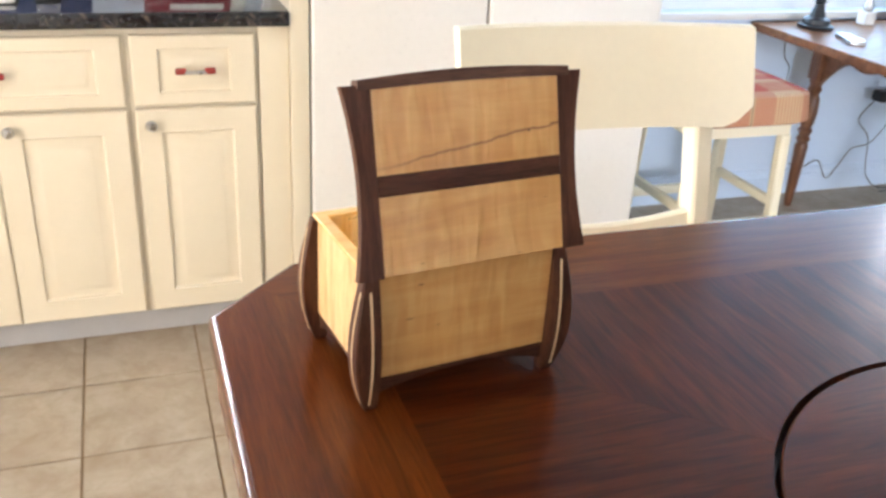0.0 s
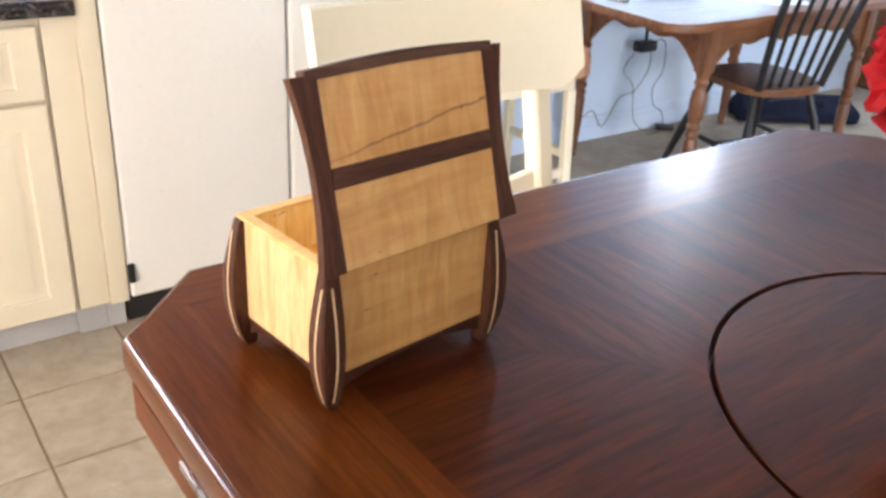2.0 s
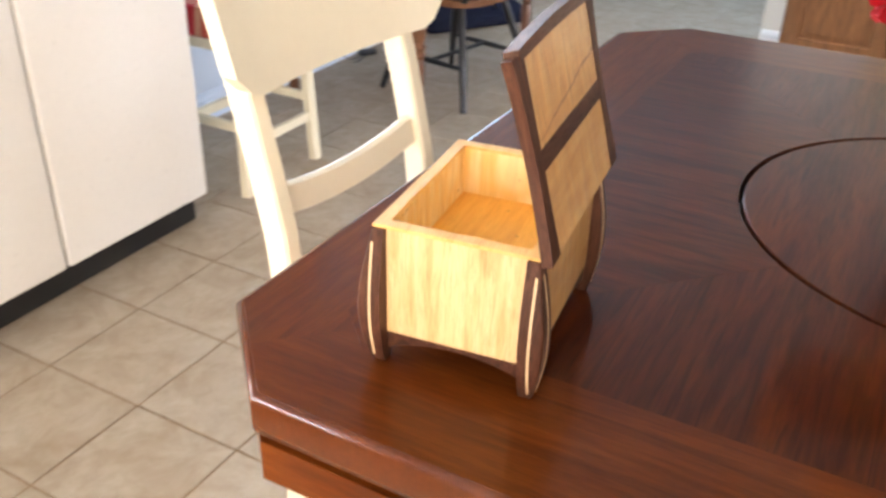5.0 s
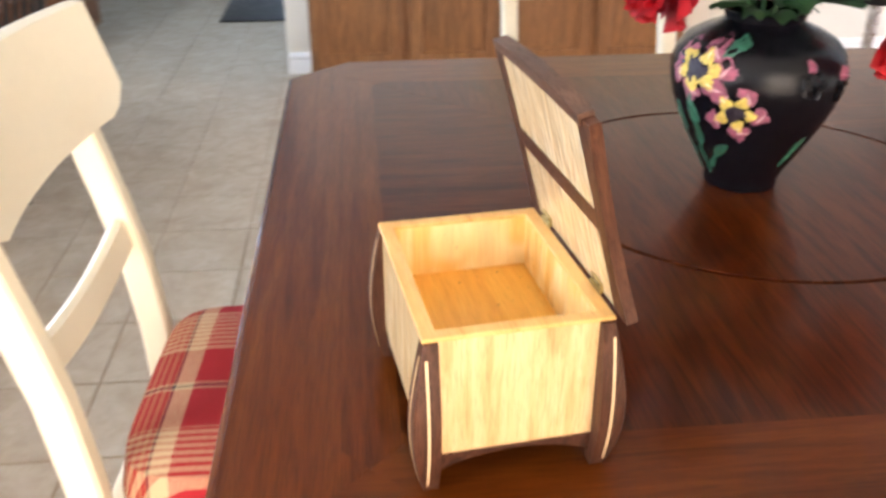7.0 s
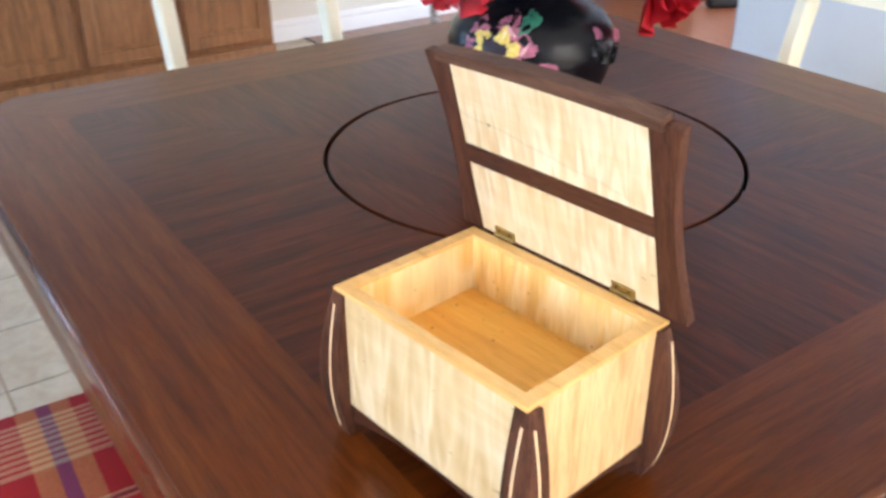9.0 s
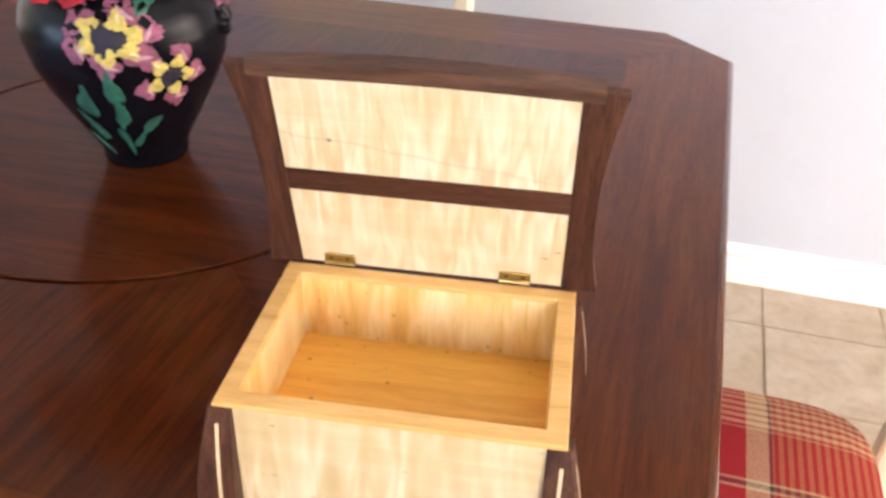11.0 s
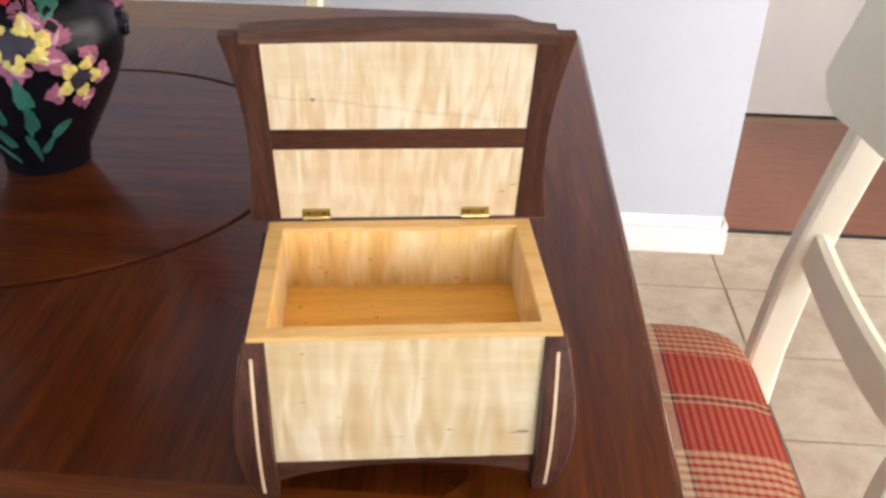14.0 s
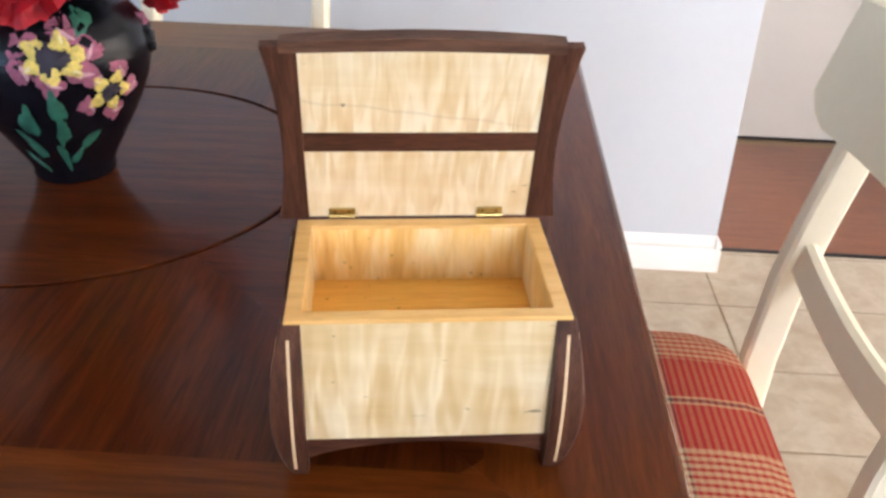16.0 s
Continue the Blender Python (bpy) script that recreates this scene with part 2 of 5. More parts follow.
M["hardwood"] = wood("red_hardwood", (0.15, 0.045, 0.018), (0.20, 0.064, 0.026), (0.24, 0.082, 0.035), (1, 10, 10), (0, 0, 0), 4, 0.28, 0.25, 0.3, 0.1)
M["leaf"] = plain("leaf_green", (0.045, 0.13, 0.05), 0.45, vary=0.35, scale=40, bump=0.2)
M["petal"] = plain("red_petal", (0.55, 0.012, 0.022), 0.55, vary=0.35, scale=50, bump=0.3)
M["paper"] = plain("white_paper", (0.78, 0.78, 0.76), 0.8, vary=0.04)
M["red_bag"] = plain("red_packaging", (0.25, 0.012, 0.022), 0.3, vary=0.4, scale=40)
M["blue_bag"] = plain("blue_packaging", (0.03, 0.05, 0.16), 0.35, vary=0.4, scale=40)
M["navy_cloth"] = plain("navy_cloth", (0.012, 0.015, 0.035), 0.85, vary=0.3, scale=40, bump=0.3, spec=0.2)
M["glaze"] = plain("black_glaze", (0.004, 0.004, 0.006), 0.2, vary=0.4, scale=30, bump=0.2, coat=0.0, spec=0.3)
M["paint_yellow"] = plain("yellow_brush_paint", (0.66, 0.52, 0.12), 0.35, vary=0.4, scale=150, bump=0.6)
M["paint_pink"] = plain("pink_brush_paint", (0.29, 0.080, 0.130), 0.45, vary=0.6, scale=130, bump=0.6)
M["paint_green"] = plain("green_brush_paint", (0.020, 0.115, 0.070), 0.35, vary=0.8, scale=70, bump=0.6)
M["paint_blush"] = plain("pale_pink_brush_paint", (0.58, 0.34, 0.38), 0.35, vary=0.4, scale=150, bump=0.6)
M["paint_cream"] = plain("cream_brush_paint", (0.80, 0.72, 0.42), 0.35, vary=0.3, scale=150, bump=0.6)
M["paint_violet"] = plain("violet_brush_paint", (0.012, 0.007, 0.020), 0.35, vary=0.4, scale=90, bump=0.5)


def tile_material():
    n = Nodes("beige_stone_tile")
    v = n.coords((1, 1, 1))
    a, b, c = n.noise(v, 7, 5, 0.65, 0.8), n.noise(v, 26, 4, 0.6, 0.5), n.noise(v, 160, 3)
    col = n.ramp(a, [(0.3, (0.385, 0.298, 0.208)), (0.5, (0.455, 0.374, 0.280)), (0.7, (0.508, 0.445, 0.350))])
    col = n.mix(n.ramp(b, [(0.45, (0,) * 3), (0.7, (0.45,) * 3)]), col, (0.36, 0.285, 0.185))
    n.bump(n.math("ADD", b, n.math("MULTIPLY", c, 0.4)), 0.12, 0.002)
    return n.done(col, n.ramp(b, [(0.3, (0.46,) * 3), (0.7, (0.62,) * 3)]), spec=0.35)


def granite_material():
    n = Nodes("black_granite")
    v = n.coords((1, 1, 1))
    a, b = n.noise(v, 14, 5, 0.6, 1.5), n.noise(v, 130, 3)
    col = n.ramp(a, [(0.42, (0.008, 0.008, 0.011)), (0.58, (0.022, 0.022, 0.025)), (0.70, (0.15, 0.12, 0.085))])
    col = n.mix(n.ramp(b, [(0.6, (0,) * 3), (0.72, (0.5,) * 3)]), col, (0.16, 0.15, 0.15))
    return n.done(col, 0.12, 0, 0.3)


def plaid_material(name, shift=0.0):
    """Woven plaid: broad crimson and cream zones with fine lines, crossed by crimson, peach and navy bands."""
    n = Nodes(name)
    tc = n.add("ShaderNodeTexCoord")
    sep = n.add("ShaderNodeSeparateXYZ")
    slide = n.add("ShaderNodeVectorMath")
    slide.inputs[1].default_value = (0, shift, 0)
    n.link(tc.outputs["Object"], slide.inputs[0])
    n.link(slide.outputs[0], sep.inputs[0])
    crimson, red, cream, peach, navy, ink, tan = ((0.37, 0.014, 0.024), (0.32, 0.020, 0.018), (0.54, 0.39, 0.225), (0.54, 0.23, 0.09), (0.10, 0.06, 0.17), (0.035, 0.03, 0.04),
                                                  (0.40, 0.17, 0.075))

    def stripes(axis, low, high, stops):
        f = n.math("DIVIDE", n.math("SUBTRACT", sep.outputs[axis], low), high - low)
        return n.ramp(f, [((p - low) / (high - low), c) for p, c in stops], "CONSTANT")

    def fine(axis, pitch, share):
        return n.math("LESS_THAN", n.math("FRACT", n.math("ADD", n.math("DIVIDE", sep.outputs[axis], pitch), 60.0)), share)

    def zone(axis, a, b):
        return n.math("MULTIPLY", n.math("GREATER_THAN", sep.outputs[axis], a), n.math("LESS_THAN", sep.outputs[axis], b))
    weft = stripes(0, -0.25, 0.25, [(-0.25, red), (-0.170, cream), (-0.062, red), (0.022, cream), (0.0262, ink), (0.0335, cream), (0.0377, red), (0.122, cream), (0.225, red)])
    weft_lines = n.math("MULTIPLY", fine(0, 0.0125, 0.42), n.math("ADD", zone(0, -0.170, -0.062), zone(0, 0.122, 0.225)))
    weft = n.mix(weft_lines, weft, red)
    warp = stripes(1, -0.25, 0.25, [(-0.25, tan), (-0.152, ink), (-0.148, cream), (-0.123, crimson), (-0.061, peach), (-0.037, navy), (-0.018, peach), (0.006, crimson), (0.067, cream),
                                    (0.092, ink), (0.096, tan), (0.190, cream)])
    warp_lines = n.math("MULTIPLY", fine(1, 0.0105, 0.48), n.math("ADD", zone(1, -0.40, -0.152), zone(1, 0.096, 0.190)))
    warp = n.mix(warp_lines, warp, red)
    thread = n.noise(n.coords((1, 1, 1)), 420, 2)
    pick = n.ramp(thread, [(0.42, (0.40,) * 3), (0.58, (0.62,) * 3)])
    n.bump(thread, 0.35, 0.001)
    return n.done(n.mix(pick, weft, warp), 0.85, spec=0.2)


def streaked_panel_material(source, strength):
    """Curly maple with one brown mineral streak that runs across the board and ends in a pin knot."""
    m = M[source].copy()
    m.name = source + "_with_mineral_streak"
    n = Nodes(m.name, m)
    old = n.bsdf.inputs["Base Color"].links[0].from_socket
    tc = n.add("ShaderNodeTexCoord")
    sep = n.add("ShaderNodeSeparateXYZ")
    n.link(tc.outputs["Object"], sep.inputs[0])
    x, y, z = sep.outputs
    wob = n.math("MULTIPLY", n.math("SUBTRACT", n.noise(tc.outputs["Object"], 32, 3), 0.5), 0.009)
    line = n.math("ADD", n.math("MULTIPLY", x, 0.14), n.math("ADD", wob, 0.1012))
    off = n.math("ABSOLUTE", n.math("SUBTRACT", y, line))
    width = n.math("ADD", 0.0009, n.math("MULTIPLY", n.noise(tc.outputs["Object"], 60, 2), 0.0020))
    core = n.math("SUBTRACT", 1.0, n.math("DIVIDE", off, width), True)
    side = n.ramp(n.math("ADD", n.math("MULTIPLY", x, 5.0), 0.5), [(0.03, (0.2,) * 3), (0.25, (0.8,) * 3), (0.9, (0.9,) * 3)])
    fac = n.math("MULTIPLY", n.math("MULTIPLY", core, side), strength)
    kx, ky = n.math("SUBTRACT", x, 0.058), n.math("SUBTRACT", y, 0.1090)
    knot = n.math("SUBTRACT", 1.0, n.math("DIVIDE", n.math("SQRT", n.math("ADD", n.math("MULTIPLY", kx, kx), n.math("MULTIPLY", ky, ky))), 0.0022), True)
    col = n.mix(fac, old, (0.17, 0.065, 0.025))
    n.link(n.mix(knot, col, (0.05, 0.018, 0.01)), n.bsdf.inputs["Base Color"])
    return m


M["tile"], M["granite"], M["plaid"], M["maple_streak"] = tile_material(), granite_material(), plaid_material("red_plaid_fabric"), streaked_panel_material("maple", 1.0)
M["plaid_striped"] = plaid_material("red_plaid_fabric_striped_side", -0.080)
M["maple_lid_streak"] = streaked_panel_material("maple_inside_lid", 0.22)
M["grout"] = plain("brown_grout", (0.30, 0.205, 0.120), 0.9, vary=0.2, scale=60)


def glass_material():
    n = Nodes("clear_glass")
    n.bsdf.inputs["Transmission Weight"].default_value = 1.0
    return n.done((0.95, 0.97, 0.97), 0.03)


M["glass"] = glass_material()


# ---------------------------------------------------------------- building helpers
def part(name, bm, material, parent=None, label="", smooth=35):
    me = bpy.data.meshes.new(name)
    bmesh.ops.recalc_face_normals(bm, faces=bm.faces)
    bm.to_mesh(me)
    bm.free()
    if smooth:
        me.shade_smooth()
        me.set_sharp_from_angle(angle=radians(smooth))
    me.materials.append(M[material])
    ob = new(name, me)
    if parent:
        ob.parent = parent
    if label:
        tagged(ob, label)
    return ob


def thing(name, m, label, category, group="", kind=""):
    ob = new(name)
    ob.empty_display_size = 0.05
    ob.matrix_world = m
    return tagged(ob, label, category, group, kind)


def block(x0, x1, y0, y1, z0, z1, bevel=0.002, seg=2):
    bm = bmesh.new()
    bmesh.ops.create_cube(bm, size=1)
    for v in bm.verts:
        v.co = ((x0 + x1) / 2 + v.co.x * (x1 - x0), (y0 + y1) / 2 + v.co.y * (y1 - y0), (z0 + z1) / 2 + v.co.z * (z1 - z0))
    if bevel:
        bmesh.ops.bevel(bm, geom=bm.edges[:], offset=bevel, segments=seg, affect="EDGES", profile=0.6)
    return bm


def prism(poly, z0, z1, bevel=0.0, seg=1, m=None):
    """An outline in the plane, raised from z0 to z1."""
    bm = bmesh.new()
    low = [bm.verts.new((x, y, z0)) for x, y in poly]
    high = [bm.verts.new((x, y, z1)) for x, y in poly]
    k = len(poly)
    bm.faces.new(low[::-1])
    top = bm.faces.new(high)
    for i in range(k):
        bm.faces.new((low[i], low[(i + 1) % k], high[(i + 1) % k], high[i]))
    if bevel:
        bmesh.ops.bevel(bm, geom=list(top.edges), offset=bevel, segments=seg, affect="EDGES", profile=0.6)
    if m is not None:
        bm.transform(m)
    return bm


def lathe(profile, seg=32, m=None):
    bm = bmesh.new()
    rings = []
    for r, z in profile:
        if r < 1e-6:
            rings.append([bm.verts.new((0, 0, z))])
        else:
            rings.append([bm.verts.new((r * math.cos(2 * math.pi * i / seg), r * math.sin(2 * math.pi * i / seg), z)) for i in range(seg)])
    for a, b in zip(rings, rings[1:]):
        for i in range(seg):
            j = (i + 1) % seg
            face = [a[i % len(a)], a[j % len(a)], b[j % len(b)], b[i % len(b)]]
            face = list(dict.fromkeys(face))
            if len(face) > 2:
                bm.faces.new(face)
    if m is not None:
        bm.transform(m)
    return bm


def sweep(points, radius, seg=8, square=None, flat=False):
    """A round (or, with square=(w, d), rectangular) bar along points; radius may be a list."""
    bm = bmesh.new()
    pts = [Vector(p) for p in points]
    rad = radius if isinstance(radius, (list, tuple)) else [radius] * len(pts)
    rings = []
    for i, p in enumerate(pts):
        d = (pts[min(i + 1, len(pts) - 1)] - pts[max(i - 1, 0)]).normalized()
        side = Vector((1, 0, 0)) if flat else d.orthogonal().normalized()
        if not flat and abs(d.z) < 0.95:
            side = d.cross(Vector((0, 0, 1))).normalized()
        up = side.cross(d).normalized()
        if square:
            w, h = square
            c = min(w, h) * 0.14
            ring = [(w / 2 - c, h / 2), (w / 2, h / 2 - c), (w / 2, -h / 2 + c), (w / 2 - c, -h / 2), (-w / 2 + c, -h / 2), (-w / 2, -h / 2 + c),
                    (-w / 2, h / 2 - c), (-w / 2 + c, h / 2)]
        else:
            ring = [(rad[i] * math.cos(2 * math.pi * k / seg), rad[i] * math.sin(2 * math.pi * k / seg)) for k in range(seg)]
        rings.append([bm.verts.new(p + side * a + up * b) for a, b in ring])
    k = len(rings[0])
    for a, b in zip(rings, rings[1:]):
        for i in range(k):
            bm.faces.new((a[i], a[(i + 1) % k], b[(i + 1) % k], b[i]))
    bm.faces.new(rings[0][::-1])
    bm.faces.new(rings[-1])
    return bm


def spline(points, steps=8):
    """A smooth line of points through the given ones."""
    p = [Vector(q) for q in points]
    p = [2 * p[0] - p[1], *p, 2 * p[-1] - p[-2]]
    out = []
    for i in range(1, len(p) - 2):
        for s in range(steps):
            t = s / steps
            a, b, c, d = p[i - 1:i + 3]
            out.append(0.5 * (2 * b + (c - a) * t + (2 * a - 5 * b + 4 * c - d) * t * t + (3 * b - a - 3 * c + d) * t ** 3))
    out.append(p[-2])
    return out


def raised_panel(x0, x1, z0, z1, y, profile, out=1, side=0.0):
    """A panel in the plane y, facing out (+1: +y), made of nested rectangles: (inset, height); side: more inset of the inner ones in x."""
    bm = bmesh.new()
    loops = []
    for inset, h in profile:
        e = inset + (side if inset > 0.012 else 0.0)
        loops.append([bm.verts.new((x, y + out * h, z)) for x, z in ((x0 + e, z0 + inset), (x1 - e, z0 + inset), (x1 - e, z1 - inset),
                                                                   (x0 + e, z1 - inset))])
    for a, b in zip(loops, loops[1:]):
        for i in range(4):
            bm.faces.new((a[i], a[(i + 1) % 4], b[(i + 1) % 4], b[i]))
    bm.faces.new(loops[-1])
    bm.faces.new(loops[0][::-1])
    return bm


def join(*bms):
    """One bmesh out of several, for one piece."""
    out = bmesh.new()
    for b in bms:
        me = bpy.data.meshes.new("piece")
        b.to_mesh(me)
        b.free()
        out.from_mesh(me)
        bpy.data.meshes.remove(me)
    return out


# ---------------------------------------------------------------- the setting
TOP = 0.914          # height of the table top and the worktop
EAST, WEST, SOUTH, NORTH, HIGH = 2.4, -7.1, -2.225, 6.4, 2.44


def structure(name, bm, material, label, category):
    return tagged(part(name, bm, material), label, category, kind="structure")


def wall_with_holes(name, axis, at, thick, a0, a1, holes, material, label, z1=HIGH):
    """A wall along x (axis 'x') or y, from a0 to a1, with openings (b0, b1, z0, z1) that go through it."""
    bms = []

    def piece(p, q, z0, zz):
        if q - p > 1e-4 and zz - z0 > 1e-4:
            bms.append(block(p, q, at, at + thick, z0, zz, 0) if axis == "x" else block(at, at + thick, p, q, z0, zz, 0))
    last = a0
    for b0, b1, h0, h1 in sorted(holes):
        piece(last, b0, 0, z1)
        piece(b0, b1, 0, h0)
        piece(b0, b1, h1, z1)
        last = b1
    piece(last, a1, 0, z1)
    return structure(name, join(*bms), material, label, "wall")


floor = structure("floor", block(WEST, EAST, SOUTH, NORTH, -0.12, -0.0045, 0), "grout", "brown grout bed under the beige floor tiles", "floor")
wall_with_holes("wall_south", "x", SOUTH, -0.14, WEST, EAST, [(-4.05, -1.66, 0.80, 2.36), (0.45, 1.65, 1.1, 2.0)], "wall_daylit", "pale painted wall with windows, bluish daylight in its colour")
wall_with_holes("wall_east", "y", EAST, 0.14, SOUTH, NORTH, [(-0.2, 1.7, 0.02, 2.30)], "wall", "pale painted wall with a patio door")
wall_with_holes("wall_west", "y", WEST, -0.14, SOUTH, NORTH, [(-0.6, 1.8, 0.7, 2.1)], "wall", "pale painted living room wall with an added window")
wall_with_holes("wall_north", "x", NORTH, 0.14, WEST, EAST, [(-2.5, -0.9, 0.8, 2.0)], "wall", "pale painted wall of the hall with an added window")
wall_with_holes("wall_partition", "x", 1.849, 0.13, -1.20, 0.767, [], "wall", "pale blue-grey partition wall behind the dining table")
wall_with_holes("wall_hutch", "y", -4.27, -0.13, -0.46, 3.10, [], "wall_warm", "cream wall behind the oak sideboard")
wall_with_holes("wall_hall", "x", 3.00, 0.12, 0.95, EAST, [], "wall_warm", "white hall wall beyond the hardwood floor")
wall_with_holes("wall_hall_side", "y", 0.95, 0.12, 3.12, NORTH, [], "wall_warm", "white side wall of the hall")
structure("ceiling", block(WEST, EAST, SOUTH, NORTH, HIGH, HIGH + 0.12, 0), "ceiling", "flat white painted ceiling", "ceiling")


def skirting(name, poly_from, poly_to, out, label, paint="trim"):
    """A moulded board along a wall from one point to the other, with out pointing into the room."""
    a, b, o = Vector((*poly_from, 0)), Vector((*poly_to, 0)), Vector((*out, 0))
    prof = [(0.0, 0.0), (0.018, 0.0), (0.018, 0.070), (0.013, 0.078), (0.016, 0.086), (0.016, 0.094), (0.010, 0.106), (0.004, 0.115), (0.0, 0.117)]
    bm = bmesh.new()
    ra = [bm.verts.new(a + o * p + Vector((0, 0, z))) for p, z in prof]
    rb = [bm.verts.new(b + o * p + Vector((0, 0, z))) for p, z in prof]
    for i in range(len(prof) - 1):
        bm.faces.new((ra[i], rb[i], rb[i + 1], ra[i + 1]))
    bm.faces.new(ra)
    bm.faces.new(rb[::-1])
    return structure(name, bm, paint, label, "baseboard")


skirting("baseboard_partition", (-1.20, 1.849), (0.767, 1.849), (0, -1), "white moulded baseboard on the partition wall")
skirting("baseboard_partition_end", (0.767, 1.831), (0.767, 1.979), (1, 0), "white moulded baseboard round the wall end")
skirting("baseboard_south", (-7.0, SOUTH), (-1.28, SOUTH), (0, 1), "baseboard below the window wall, bluish daylight in its colour", "wall_daylit")
skirting("baseboard_hutch_wall", (-4.27, 1.66), (-4.27, 3.10), (1, 0), "white baseboard beside the oak sideboard")
skirting("baseboard_hutch_wall_south", (-4.27, -0.46), (-4.27, -0.33), (1, 0), "white baseboard on the wall end")
hall_door = thing("door_1", Matrix(), "plain white painted hall door, closed, above a dark gap", "door", kind="structure")
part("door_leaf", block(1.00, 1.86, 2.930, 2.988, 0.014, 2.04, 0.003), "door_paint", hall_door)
part("door_handle", lathe([(0, 0), (0.024, 0.0), (0.024, 0.008), (0.012, 0.02), (0.026, 0.045), (0.020, 0.062), (0, 0.064)], 20, Matrix.Translation((1.79, 2.93, 1.0)) @ pose(0, 0, 0, 90)),
     "steel", hall_door)
# Shade of the gap under the door, put in as a black strip.
part("door_sill", block(0.97, 1.90, 2.936, 2.998, 0.0006, 0.0135, 0), "black", hall_door, "black strip for the shade under the door")
structure("threshold_strip", block(-4.26, EAST, 1.973, 1.985, -0.008, 0.006, 0.003), "black", "dark transition strip between tile and hardwood", "trim")


def window(name, axis, x0, x1, z0, z1, at, into, mullions, label):
    """Frame, sill and panes of a window in a wall; into: +1 or -1, the way to the room."""
    root = thing(name, Matrix(), label, "window", kind="structure")
    f = 0.045

    def bar(nm, p, q, zz0, zz1, depth=0.05, shift=0.03):
        y0, y1 = sorted((at - into * shift, at - into * (shift + depth)))
        part(nm, block(p, q, y0, y1, zz0, zz1, 0.003) if axis == "x" else block(y0, y1, p, q, zz0, zz1, 0.003), "trim", root)
    bar("window_frame", x0, x0 + f, z0, z1)
    bar("window_frame", x1 - f, x1, z0, z1)
    bar("window_frame", x0 + f, x1 - f, z0, z0 + f)
    bar("window_frame", x0 + f, x1 - f, z1 - f, z1)
    for mx in mullions:
        bar("mullion", mx - 0.02, mx + 0.02, z0 + f, z1 - f)
    y0, y1 = sorted((at + into * 0.035, at - into * 0.02))
    part("window_sill", block(x0 - 0.03, x1 + 0.03, y0, y1, z0 - 0.03, z0 - 0.002, 0.004) if axis == "x" else
         block(y0, y1, x0 - 0.03, x1 + 0.03, z0 - 0.03, z0 - 0.002, 0.004), "trim", root)
    edges = [x0 + f, *[v for mx in mullions for v in (mx - 0.02, mx + 0.02)], x1 - f]
    for p, q in zip(edges[::2], edges[1::2]):
        y0, y1 = sorted((at - into * 0.025, at - into * 0.029))
        pane = part("pane", block(p, q, y0, y1, z0 + f, z1 - f, 0) if axis == "x" else block(y0, y1, p, q, z0 + f, z1 - f, 0), "glass", root)
        pane.visible_shadow = False
    return root


window("window_1", "x", -4.05, -1.66, 0.80, 2.36, SOUTH, 1, (-3.25, -2.5, -1.98), "white-framed window over the desk, bright with daylight")
window("window_2", "x", 0.45, 1.65, 1.1, 2.0, SOUTH, 1, (1.05,), "white-framed window over the kitchen worktop")
window("window_3", "y", -0.2, 1.7, 0.06, 2.30, EAST, -1, (0.75,), "white sliding patio door with clear glass")
# Unseen windows, added as openings for the two fill lamps.
window("window_4", "y", -0.6, 1.8, 0.7, 2.1, WEST, 1, (0.6,), "white-framed window, unseen, added for the living room fill")
window("window_5", "x", -2.5, -0.9, 0.8, 2.0, NORTH, -1, (-1.7,), "white-framed window, unseen, added for the hall fill")


# ---------------------------------------------------------------- kitchen
DOOR_PROFILE = [(0.0, 0.001), (0.0, 0.014), (0.004, 0.018), (0.062, 0.019), (0.066, 0.0105), (0.073, 0.0095), (0.096, 0.0185), (0.100, 0.019)]
DRAWER_PROFILE = [(0.0, 0.001), (0.0, 0.014), (0.004, 0.018), (0.034, 0.019), (0.037, 0.0115), (0.043, 0.0105), (0.060, 0.0175), (0.063, 0.018)]
FACE = -1.600
COUNTER = 0.944     # top of the granite


def knob_bm(x, y, z, r=0.015):
    return lathe([(0, 0.0), (r * 0.45, 0.0), (r * 0.4, 0.010), (r * 0.9, 0.016), (r, 0.021), (r * 0.75, 0.027), (0, 0.029)], 20,
                 Matrix.Translation((x, y, z)) @ pose(0, 0, 0, -90))


